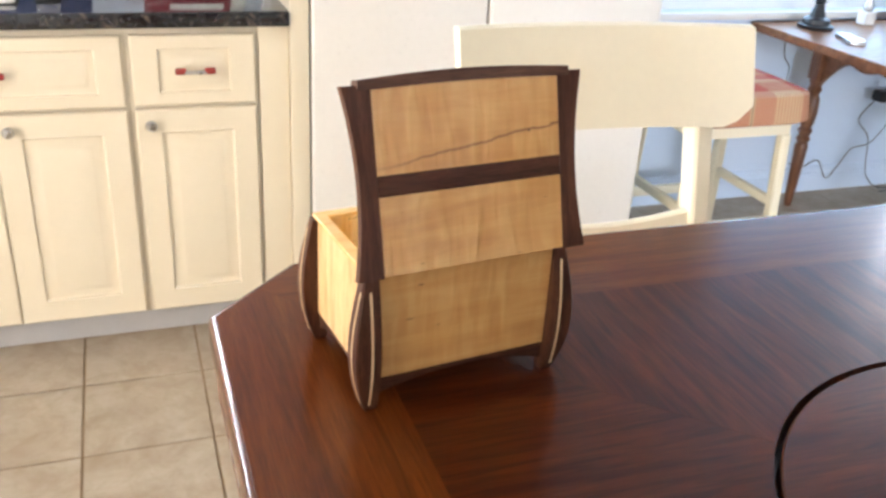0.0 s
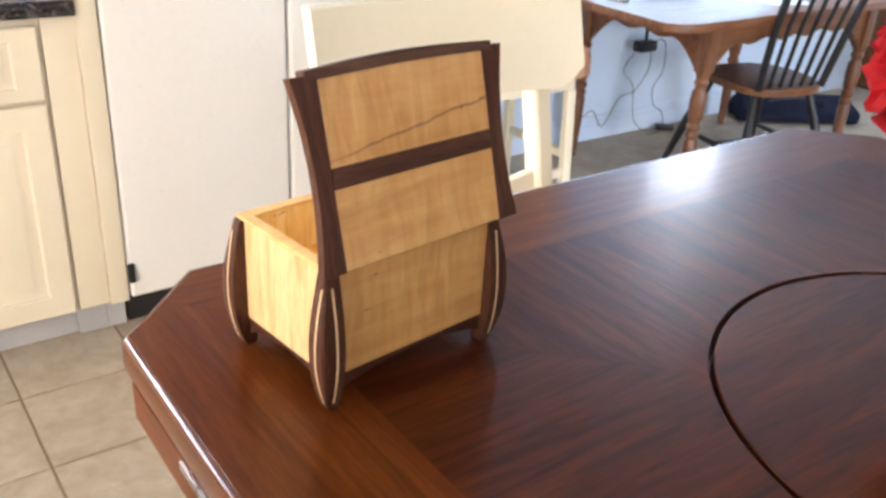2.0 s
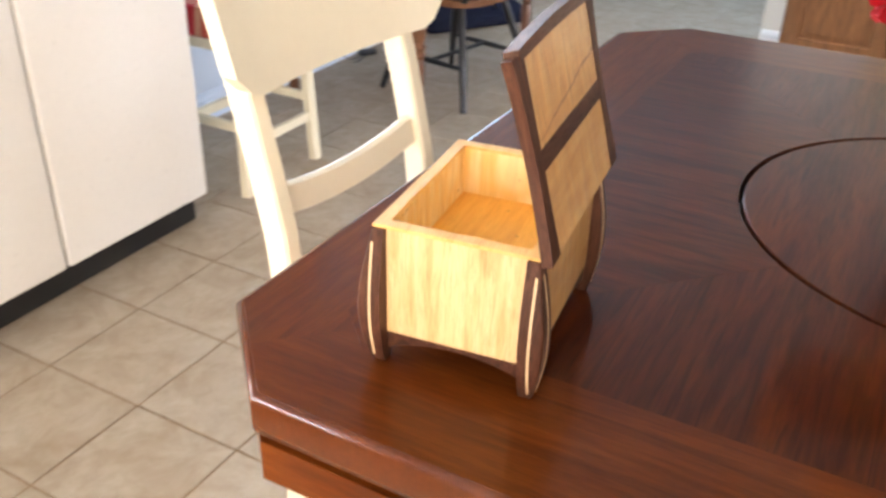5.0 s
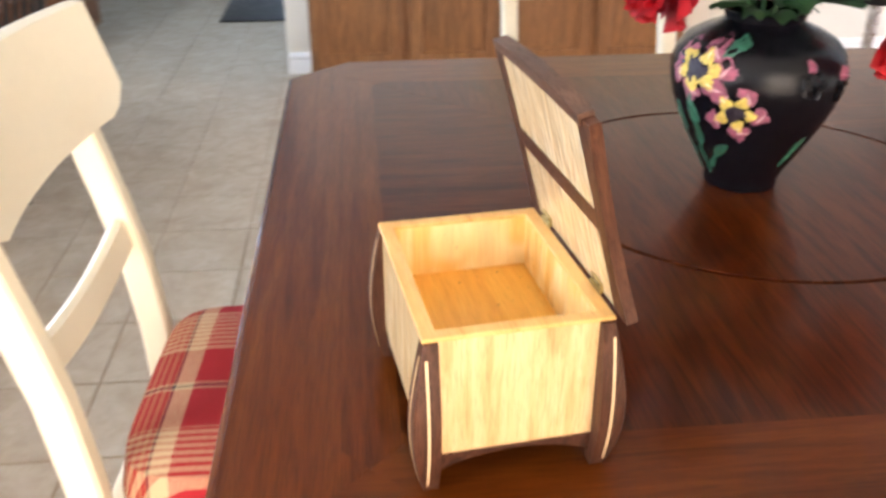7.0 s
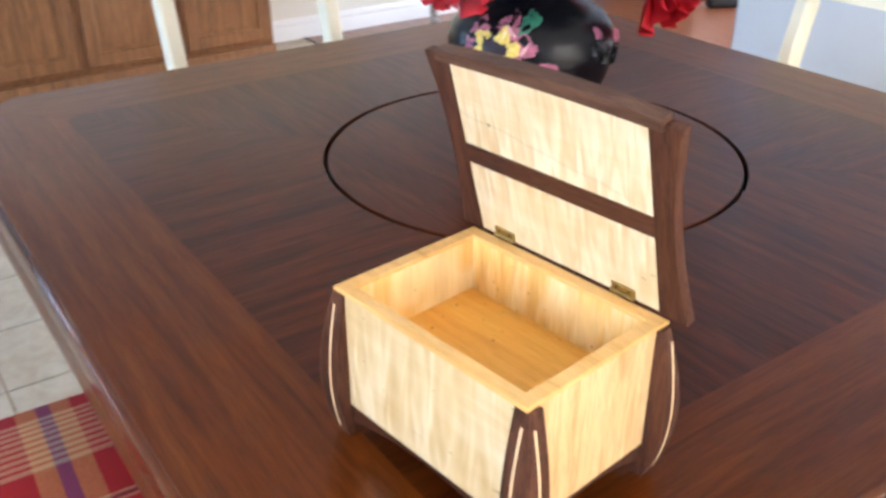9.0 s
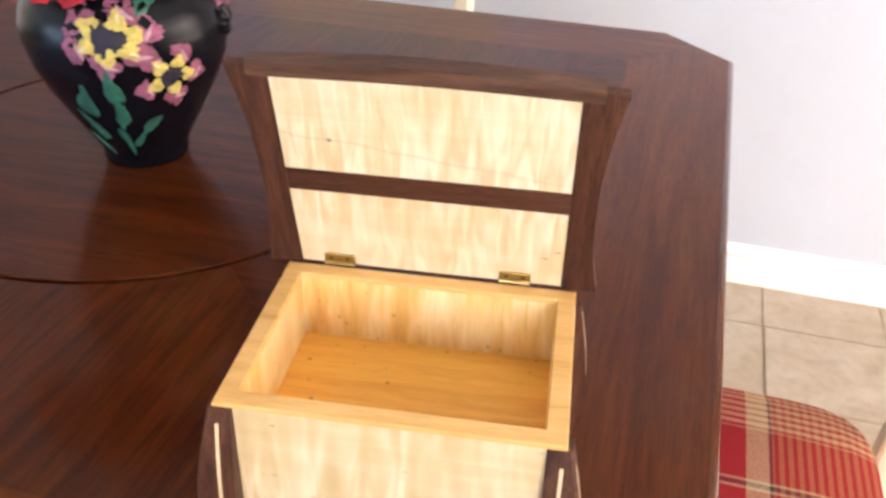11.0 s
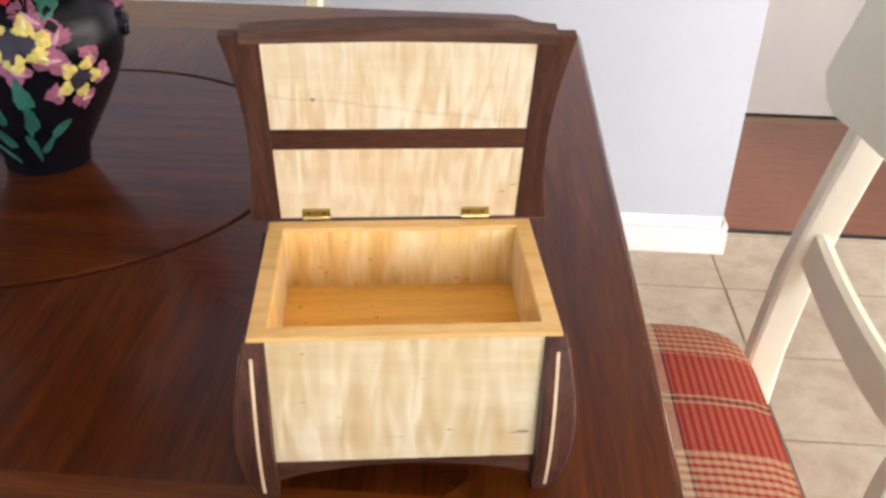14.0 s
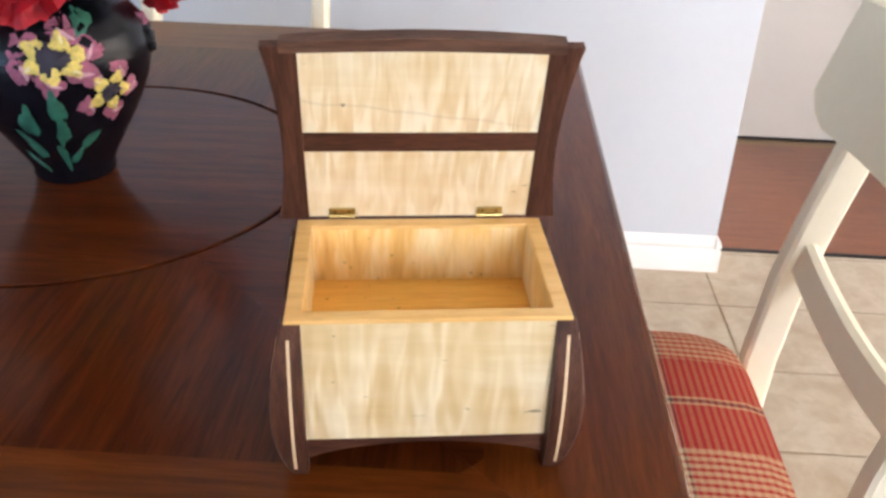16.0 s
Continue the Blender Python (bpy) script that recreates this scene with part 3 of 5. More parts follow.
def base_cabinet(x0, x1, doors, label):
    pull_x = (x0 + x1) / 2
    root = thing("base_cabinet", Matrix.Translation((0, 0, 0)), label, "cabinet", "kitchen base cabinets")
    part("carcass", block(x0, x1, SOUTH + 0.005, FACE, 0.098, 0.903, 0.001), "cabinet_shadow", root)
    part("toe_kick", block(x0, x1, SOUTH + 0.005, -1.655, 0.002, 0.097, 0), "plinth_grey", root, "grey recessed plinth")
    d = part("drawer_front", raised_panel(x0 + 0.010, x1 - 0.010, 0.703, 0.884, FACE, DRAWER_PROFILE, 1, 0.030), "cabinet_paint", root)
    h = part("handle", join(*[sweep(spline([(pull_x - 0.034, FACE + 0.019, 0.792), (pull_x - 0.031, FACE + 0.042, 0.794), (pull_x, FACE + 0.047, 0.795),
                                          (pull_x + 0.031, FACE + 0.042, 0.794), (pull_x + 0.034, FACE + 0.019, 0.792)], 5), 0.005, 8)]), "steel", d,
             "silver bow handle with red enamel ends")
    for s in (-1, 1):
        part("handle_end", block(pull_x + s * 0.036 - 0.014, pull_x + s * 0.036 + 0.014, FACE + 0.034, FACE + 0.049, 0.789, 0.805, 0.005), "red_enamel", h)
    for a, b, knob_x in doors:
        door = part("cabinet_door", raised_panel(a, b, 0.106, 0.693, FACE, DOOR_PROFILE), "cabinet_paint", root)
        part("knob", knob_bm(knob_x, FACE + 0.019, 0.656), "steel", door, "round brushed steel knob")
    return root


base_cabinet(-0.070, 0.2585, [(-0.060, 0.2495, 0.213)], "narrow cream raised-panel base cabinet with one drawer")
base_cabinet(0.2585, 0.915, [(0.2675, 0.586, 0.550), (0.590, 0.906, 0.626)], "wide cream raised-panel base cabinet with two doors")
base_cabinet(0.915, 1.571, [(0.924, 1.242, 1.206), (1.246, 1.562, 1.282)], "wide cream raised-panel base cabinet with two doors")
filler = thing("filler_panel", Matrix(), "cream painted filler panel beside the base cabinets", "panel")
part("panel", block(-0.149, -0.071, SOUTH + 0.005, -1.592, 0.105, 0.903, 0.001), "cabinet_paint", filler)
part("plinth", block(-0.149, -0.071, SOUTH + 0.005, -1.640, 0.002, 0.104, 0), "plinth_grey", filler)
tall = thing("end_panel", Matrix(), "tall cream painted end panel beside the refrigerator", "panel")
part("panel", block(-0.201, -0.151, SOUTH + 0.005, -1.578, 0.105, 2.2, 0.002), "cabinet_paint", tall)
part("plinth", block(-0.201, -0.151, SOUTH + 0.005, -1.640, 0.002, 0.104, 0), "plinth_grey", tall)
worktop = thing("worktop", Matrix(), "polished black granite worktop with pale flecks", "countertop")
part("slab", block(-0.150, 1.60, SOUTH + 0.005, -1.566, 0.904, COUNTER, 0.006, 3), "granite", worktop)
part("upstand", block(-0.150, 1.60, SOUTH + 0.004, SOUTH + 0.022, COUNTER + 0.001, COUNTER + 0.10, 0.002), "granite", worktop)

bag = thing("red_package", pose(0.08, -1.82, COUNTER), "crumpled red and white patterned package on the granite worktop", "package")
bm = block(-0.11, 0.11, -0.045, 0.045, 0.001, 0.20, 0.02, 3)
for v in bm.verts:
    v.co += Vector((noise.noise(v.co * 18), noise.noise(v.co * 18 + Vector((5, 0, 0))), 0)) * 0.012
part("wrapper", bm, "red_bag", bag)
part("label_band", block(-0.09, 0.05, 0.046, 0.0475, 0.03, 0.06, 0), "paper", bag, "plain pale band on the wrapper")
pack = thing("blue_package", pose(0.45, -1.87, COUNTER, 0, 0, 8), "dark blue packet on the granite worktop", "package")
part("packet", block(-0.12, 0.12, -0.05, 0.05, 0.001, 0.18, 0.018, 3), "blue_bag", pack)
cloth = thing("dish_cloth", pose(0.60, -1.72, COUNTER), "folded white dish cloth on the worktop", "cloth")
bm = block(-0.10, 0.10, -0.05, 0.05, 0.001, 0.022, 0.009, 3)
for v in bm.verts:
    v.co.z += 0.006 * noise.noise(v.co * 30) if v.co.z > 0.01 else 0
part("fold", bm, "paper", cloth)
bottle = thing("glass_bottle", pose(0.43, -1.74, COUNTER), "clear glass bottle with a dark base on the worktop", "bottle")
part("glass_body", lathe([(0, 0.012), (0.026, 0.012), (0.029, 0.018), (0.029, 0.13), (0.012, 0.17), (0.012, 0.20), (0, 0.2)], 24), "glass", bottle)
part("base", lathe([(0, 0.001), (0.031, 0.001), (0.031, 0.011), (0, 0.0115)], 24), "black", bottle, "dark rubber base")
jar = thing("glass_jar", pose(-0.075, -1.80, COUNTER), "clear ribbed glass jar at the worktop's end", "jar")
part("glass_body", lathe([(0, 0.001), (0.040, 0.001), (0.045, 0.008), (0.045, 0.12), (0.038, 0.135), (0.038, 0.16), (0, 0.16)], 28), "glass", jar)

fridge = thing("refrigerator", Matrix(), "white double-door refrigerator with a black kick grille", "refrigerator")
part("body", block(-1.262, -0.207, SOUTH + 0.02, -1.643, 0.118, 1.78, 0.006), "fridge", fridge)
part("base_frame", block(-1.252, -0.213, SOUTH + 0.03, -1.76, 0.006, 0.1175, 0.002), "black", fridge)
for x0, x1 in ((-0.704, -0.207), (-1.264, -0.712)):
    door = part("refrigerator_door", block(x0, x1, -1.641, -1.577, 0.110, 1.776, 0.012, 4), "fridge", fridge)
    hx = -0.67 if x0 > -0.71 else -0.74
    part("handle", sweep(spline([(hx, -1.580, 1.05), (hx, -1.540, 1.08), (hx, -1.535, 1.3), (hx, -1.540, 1.55), (hx, -1.580, 1.58)], 5), 0.011, 10), "fridge", door)
part("kick_grille", block(-1.257, -0.210, -1.759, -1.640, 0.004, 0.108, 0.004), "black", fridge, "black plastic kick grille")
for x in (-1.05, -0.28):
    part("foot", lathe([(0, 0.0), (0.022, 0.0), (0.022, 0.030), (0, 0.031)], 16, Matrix.Translation((x, -1.80, 0.001))), "black", fridge)
part("hinge_cover", block(-0.222, -0.202, -1.578, -1.565, 0.163, 0.220, 0.005), "black", fridge, "small black hinge cover")


# ---------------------------------------------------------------- dining table
TX0, TX1, TY0, TY1, CH = -1.138, 0.2045, -0.206, 1.1125, 0.1085
CX, CY, RING = -0.467, 0.457, 0.2944
B1, B2 = 0.105, 0.155


def octagon(inset):
    c = CH - inset * (2 - math.sqrt(2))
    a, b, d, e = TX0 + inset, TX1 - inset, TY0 + inset, TY1 - inset
    return [(a + c, d), (b - c, d), (b, d + c), (b, e - c), (b - c, e), (a + c, e), (a, e - c), (a, d + c)]


table = thing("dining_table", Matrix(), "red-brown stained oak counter-height table with clipped corners", "table")


def table_piece(name, poly, material, label=""):
    return part(name, prism(poly, TOP - 0.040, TOP, 0.0002, 1), material, table, label)


o0, o1, o2 = octagon(0.0075), octagon(B1), octagon(B2)
# border boards: outer and inner band, one board to each long side, with the clipped corners shared at a mitre
mid = lambda p, q: ((p[0] + q[0]) / 2, (p[1] + q[1]) / 2)
sides = [(7, 0, 1, 2, "oak_plain"), (1, 2, 3, 4, "oak_plain_y"), (3, 4, 5, 6, "oak_plain"), (5, 6, 7, 0, "oak_plain_y")]
for p, q, r, s, mt in sides:
    for outer, inner in ((o0, o1), (o1, o2)):
        table_piece("border_board", [mid(outer[p], outer[q]), outer[q], outer[r], mid(outer[r], outer[s]), mid(inner[r], inner[s]), inner[r], inner[q],
                                   mid(inner[p], inner[q])], mt)
# four wedges of veneer whose grain points at the round centre
for k, (p, q, r, s, mt) in enumerate(sides):
    a0, a1 = (-3 + 2 * k) * math.pi / 4, (-1 + 2 * k) * math.pi / 4
    arc = [(CX + RING * math.cos(a1 + (a0 - a1) * i / 24), CY + RING * math.sin(a1 + (a0 - a1) * i / 24)) for i in range(25)]
    table_piece("veneer_wedge", [mid(o2[p], o2[q]), o2[q], o2[r], mid(o2[r], o2[s]), *arc], "oak_y" if k % 2 == 0 else "oak_x")
disc = part("turntable", lathe([(0, TOP - 0.035), (RING - 0.0065, TOP - 0.035), (RING - 0.0065, TOP - 0.0012), (RING - 0.0078, TOP - 0.0002), (0, TOP - 0.0002)], 128,
            Matrix.Translation((CX, CY, 0))), "oak_x", table, "round flush oak centre with a dark gap round it")
for f_ in disc.data.polygons:
    f_.use_smooth = False
part("groove_bed", lathe([(RING - 0.02, TOP - 0.036), (RING + 0.012, TOP - 0.036), (RING + 0.012, TOP - 0.041), (RING - 0.02, TOP - 0.041)], 96,
     Matrix.Translation((CX, CY, 0))), "groove", table, "dark ring groove")


def edge_moulding():
    """The rounded edge that runs round the top."""
    bm = bmesh.new()
    prof = [(0.0078, TOP - 0.006), (0.0073, TOP - 0.0002), (0.0050, TOP - 0.0006), (0.0025, TOP - 0.0018), (0.0008, TOP - 0.0038), (0.0, TOP - 0.0065), (0.0, TOP - 0.034),
            (0.002, TOP - 0.041), (0.006, TOP - 0.046), (0.010, TOP - 0.048), (0.05, TOP - 0.048)]
    rings = [[bm.verts.new((x, y, z)) for x, y in octagon(i)] for i, z in prof]
    for a, b in zip(rings, rings[1:]):
        for i in range(8):
            bm.faces.new((a[i], a[(i + 1) % 8], b[(i + 1) % 8], b[i]))
    return bm


part("edge_moulding", edge_moulding(), "oak_edge", table)
apron_o = octagon(0.005)
for i in range(8):
    a, b = Vector((*apron_o[i], 0)), Vector((*apron_o[(i + 1) % 8], 0))
    inn = Vector((CX, CY, 0)) - (a + b) / 2
    nrm = Vector((-(b - a).y, (b - a).x, 0)).normalized()
    nrm = nrm if nrm.dot(inn) > 0 else -nrm
    part("apron", prism([(a.x, a.y), (b.x, b.y), ((b + nrm * 0.02).x, (b + nrm * 0.02).y), ((a + nrm * 0.02).x, (a + nrm * 0.02).y)], TOP - 0.096, TOP - 0.0525),
         "oak_plain_y" if abs(b.y - a.y) > abs(b.x - a.x) else "oak_plain", table)
catch = part("slide_catch", block(TX1 - 0.006, TX1 - 0.0025, 0.040, 0.170, TOP - 0.064, TOP - 0.056, 0.001), "steel", table, "thin steel leaf catch under the edge")
LEG = [(0.045, 0.001), (0.055, 0.012), (0.055, 0.03), (0.038, 0.05), (0.042, 0.10), (0.060, 0.20), (0.064, 0.28), (0.048, 0.36), (0.040, 0.40), (0.052, 0.43),
       (0.040, 0.46), (0.050, 0.55), (0.062, 0.64), (0.050, 0.69), (0.058, 0.70), (0.058, TOP - 0.0515), (0, TOP - 0.0515)]
for x, y in ((TX0 + 0.17, TY0 + 0.17), (TX1 - 0.17, TY0 + 0.17), (TX1 - 0.17, TY1 - 0.17), (TX0 + 0.17, TY1 - 0.17)):
    part("leg", lathe([(0, 0.001), *LEG], 24, Matrix.Translation((x, y, 0))), "oak_plain", table)
part("subtop", block(TX0 + 0.16, TX1 - 0.16, TY0 + 0.16, TY1 - 0.16, TOP - 0.050, TOP - 0.0425, 0), "oak_plain", table)


# ---------------------------------------------------------------- the wooden box
box = thing("keepsake_box", pose(-0.0029, 0.0233, TOP, 0, 0, 7.22), "open curly maple and walnut keepsake box standing on the table", "box")
X, YF, YB, RIMZ = 0.0988, -0.0731, 0.0732, 0.1373
LEGTOP = 0.1340


def corner_leg(sx, sy):
    """A bowed corner post; sx, sy say which corner."""
    bm = bmesh.new()
    y_in, y_out = (YB - 0.0115, YB) if sy > 0 else (YF + 0.0115, YF)
    rings = []
    for i in range(17):
        t = i / 16
        z = 0.0005 + t * (LEGTOP - 0.0005)
        b = 0.0105 * math.sin(math.pi * min(1, t ** 0.85)) + 0.0015 * (1 - t)
        xo, yo = X - 0.0008 + 1.18 * b + 0.0040 * t * t, y_out + sy * (0.92 * b - 0.0008)
        c = 0.0016
        ring = [(X - 0.0108, y_in), (xo, y_in), (xo, yo - sy * c), (xo - c, yo), (X - 0.0108, yo)]
        rings.append([bm.verts.new((sx * x, y, z)) for x, y in ring])
    for a, q in zip(rings, rings[1:]):
        for i in range(5):
            bm.faces.new((a[i], a[(i + 1) % 5], q[(i + 1) % 5], q[i]))
    bm.faces.new(rings[0][::-1])
    bm.faces.new(rings[-1])
    leg = part("corner_leg", bm, "walnut", box)
    # pale strips let into both outer faces
    for face in "xy":
        bm = bmesh.new()
        rows = []
        for i in range(15):
            t = 0.06 + 0.855 * i / 14
            z = t * LEGTOP
            b = 0.0105 * math.sin(math.pi * min(1, t ** 0.85)) + 0.0015 * (1 - t)
            if face == "y":
                o = y_out + sy * (0.92 * b - 0.0008 + 0.0003)
                row = [(sx * (X - 0.0031), o, z), (sx * (X - 0.0010), o, z), (sx * (X - 0.0010), o - sy * 0.001, z), (sx * (X - 0.0031), o - sy * 0.001, z)]
            else:
                o = X - 0.0008 + 1.18 * b + 0.0040 * t * t + 0.0003
                q0, q1 = y_out - sy * 0.0031, y_out - sy * 0.0010
                row = [(sx * o, q0, z), (sx * o, q1, z), (sx * (o - 0.001), q1, z), (sx * (o - 0.001), q0, z)]
            rows.append([bm.verts.new(v) for v in row])
        for a, q in zip(rows, rows[1:]):
            for i in range(4):
                bm.faces.new((a[i], a[(i + 1) % 4], q[(i + 1) % 4], q[i]))
        bm.faces.new(rows[0])
        bm.faces.new(rows[-1])
        part("inlay_strip", bm, "inlay", leg, "pale maple inlay strip")


for sx in (-1, 1):
    for sy in (-1, 1):
        corner_leg(sx, sy)
XI, YFI, YBI, PZ = X - 0.0120, YF + 0.0120, YB - 0.0120, 0.0310
part("front_panel", block(-X + 0.0105, X - 0.0105, YF + 0.0020, YFI - 0.0035, PZ, LEGTOP, 0.0004, 1), "maple_front_glare", box)
part("back_panel", block(-X + 0.0105, X - 0.0105, YBI + 0.0035, YB - 0.0020, PZ, LEGTOP, 0.0004, 1), "maple", box)
for s in (-1, 1):
    a, b = sorted((s * (X - 0.0020), s * (XI + 0.0035)))
    part("end_panel", block(a, b, YF + 0.0110, YB - 0.0110, PZ, LEGTOP, 0.0004, 1), "maple_end", box)


def lining(x0, x1, y0, y1):
    return block(x0, x1, y0, y1, 0.078, LEGTOP, 0)


part("lining_board", lining(-XI - 0.003, XI + 0.003, YFI - 0.0032, YFI), "maple_inside", box)
part("lining_board", lining(-XI - 0.003, XI + 0.003, YBI, YBI + 0.0032), "maple_inside", box)
part("lining_board", lining(-XI - 0.0032, -XI, YFI, YBI), "maple_inside", box)
part("lining_board", lining(XI, XI + 0.0032, YFI, YBI), "maple_inside", box)
# The bottom board is unseen, added to keep light from under the box.
part("bottom_board", block(-X + 0.012, X - 0.012, YF + 0.012, YB - 0.012, PZ + 0.0005, PZ + 0.006, 0), "maple_inside", box)
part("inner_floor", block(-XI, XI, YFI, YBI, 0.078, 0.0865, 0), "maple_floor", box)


def rim():
    bm = bmesh.new()
    loops = []
    for x, y0, y1, z in ((X, YF, YB, LEGTOP + 0.0003), (X, YF, YB, RIMZ - 0.0006), (X - 0.0006, YF + 0.0006, YB - 0.0006, RIMZ),
                         (XI + 0.0006, YFI - 0.0006, YBI + 0.0006, RIMZ), (XI, YFI, YBI, RIMZ - 0.0006), (XI, YFI, YBI, LEGTOP + 0.0003)):
        loops.append([bm.verts.new(v) for v in ((-x, y0, z), (x, y0, z), (x, y1, z), (-x, y1, z))])
    loops.append(loops[0])
    for a, b in zip(loops, loops[1:]):
        for i in range(4):
            bm.faces.new((a[i], a[(i + 1) % 4], b[(i + 1) % 4], b[i]))
    return bm


part("rim", rim(), "maple_rim", box, "pale maple rim round the opening")


def arched_apron(length, m):
    n = 20
    low = [(-length / 2 + length * i / n, 0.012 + 0.0135 * math.sin(math.pi * i / n) ** 0.7) for i in range(n + 1)]
    poly = low + [(length / 2, PZ - 0.0003), (-length / 2, PZ - 0.0003)]
    return prism(poly, -0.003, 0.003, 0, 1, m @ pose(0, 0, 0, 90))


for y in (YF + 0.0065, YB - 0.0065):
    part("arched_apron", arched_apron(2 * X - 0.021, Matrix.Translation((0, y, 0))), "walnut_x", box, "arched dark walnut apron")
for x in (-X + 0.0065, X - 0.0065):
    part("arched_apron", arched_apron(YB - YF - 0.021, pose(x, (YF + YB) / 2, 0, 0, 0, 90)), "walnut_x", box, "arched dark walnut apron")

# the lid: x along the hinge, y up the lid, z towards its outer face
TH = 0.009
lid = new("lid")
lid.parent = box
LEAN = radians(15.08)
lid.matrix_basis = Matrix(((-1, 0, 0, -0.0009), (0, -math.sin(LEAN), math.cos(LEAN), 0.0753), (0, math.cos(LEAN), math.sin(LEAN), 0.1393), (0, 0, 0, 1)))
tagged(lid, "raised lid of two maple panels in a walnut frame")
PW, LB, LT = 0.0888, -0.0012, 0.1543


def stile(s):
    n = 18
    outer = []
    for i in range(n + 1):
        t = i / n
        y = LB - 0.0015 + t * (LT + 0.0056 - LB)
        outer.append((0.1050 + 0.0084 * (abs(2 * t - 0.95)) ** 2.0, y))
    poly = [(PW + 0.0002, LB - 0.0015), *outer, (PW + 0.0002, LT + 0.0041)]
    return prism([(s * x, y) for x, y in poly], 0.0, TH, 0.0006, 1)


for s in (-1, 1):
    part("lid_stile", stile(s), "walnut_y", lid)
arch = [(-0.1010 + 0.202 * i / 24, LT + 0.0080 + 0.0044 * math.sin(math.pi * i / 24)) for i in range(25)]
under = [(-PW + 2 * PW * i / 16, LT + 0.0002 + 0.0018 * math.sin(math.pi * i / 16)) for i in range(17)]
part("top_rail", prism([(-0.1010, LT + 0.0002), *under, (0.1010, LT + 0.0002), *arch[::-1]], -0.0022, TH + 0.0012, 0.0008, 1), "walnut_rail", lid,
     "arched brown walnut top rail")
part("middle_rail", prism([(-PW, 0.0663), (PW, 0.0663), (PW, 0.0838), (-PW, 0.0838)], 0.0002, TH - 0.0002, 0.0004, 1), "walnut_x", lid)
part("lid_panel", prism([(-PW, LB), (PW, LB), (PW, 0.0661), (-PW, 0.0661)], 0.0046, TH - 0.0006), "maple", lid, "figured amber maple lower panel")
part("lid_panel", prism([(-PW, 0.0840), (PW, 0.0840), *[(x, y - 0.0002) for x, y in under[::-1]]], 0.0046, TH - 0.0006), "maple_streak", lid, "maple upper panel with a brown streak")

# Second ply, added to carry the daylight painted on the lid's inner face.
part("lid_lining", prism([(-PW, LB), (PW, LB), (PW, 0.0661), (-PW, 0.0661)], 0.0006, 0.0045), "maple_inside_lid", lid, "rippled inner lid maple, paled by painted daylight")
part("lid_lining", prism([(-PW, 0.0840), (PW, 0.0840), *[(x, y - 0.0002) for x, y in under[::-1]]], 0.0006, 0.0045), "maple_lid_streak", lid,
     "rippled inner lid maple, paled by painted daylight, with faint streak")


def hinge(x):
    """A small butt hinge: one leaf on the lid, one on the rim, a barrel and screws."""
    leaf = join(block(x - 0.0105, x + 0.0105, 0.0020, 0.0085, -0.0012, 0.0005, 0.0003, 1),
                sweep([(x - 0.0105, 0.0012, -0.0018), (x + 0.0105, 0.0012, -0.0018)], 0.0017, 10))
    h = part("hinge", leaf, "brass", lid, "small brass butt hinge")
    for dx in (-0.0055, 0.0055):
        part("screw", lathe([(0, 0.0), (0.0014, 0.0), (0.0011, 0.0006), (0, 0.0008)], 10, Matrix.Translation((x + dx, 0.0052, -0.0012)) @ pose(0, 0, 0, 180)),
             "brass_dark", h)


for hx in (-0.058, 0.062):
    hinge(hx)


# ---------------------------------------------------------------- dining chairs
def post_y(z):
    """How far back the chair's rear post stands at a height."""
    ks = [(0.0, -0.265), (0.25, -0.236), (0.47, -0.225), (0.62, -0.229), (0.75, -0.243), (0.85, -0.264), (1.0, -0.300), (1.15, -0.342)]
    for (z0, y0), (z1, y1) in zip(ks, ks[1:]):
        if z <= z1:
            t = (z - z0) / (z1 - z0)
            return y0 + (y1 - y0) * t
    return ks[-1][1]


SEAT = 0.600


def cushion(w, d, z0, z1):
    """A plump seat pad with rounded corners."""
    bm = bmesh.new()
    rings = []
    for inset, z in ((0.012, z0), (0.0, z0 + 0.008), (0.0, z0 + 0.022), (0.010, z1 - 0.012), (0.035, z1 - 0.003), (0.09, z1 + 0.002)):
        ring = []
        for k in range(40):
            a = 2 * math.pi * k / 40
            c, s = math.cos(a), math.sin(a)
            p = 0.36
            ring.append(bm.verts.new(((w / 2 - inset) * math.copysign(abs(c) ** p, c), (d / 2 - inset) * math.copysign(abs(s) ** p, s), z)))
        rings.append(ring)
    for a, b in zip(rings, rings[1:]):
        for i in range(40):
            bm.faces.new((a[i], a[(i + 1) % 40], b[(i + 1) % 40], b[i]))
    bm.faces.new(rings[0][::-1])
    bm.faces.new(rings[-1])
    return bm


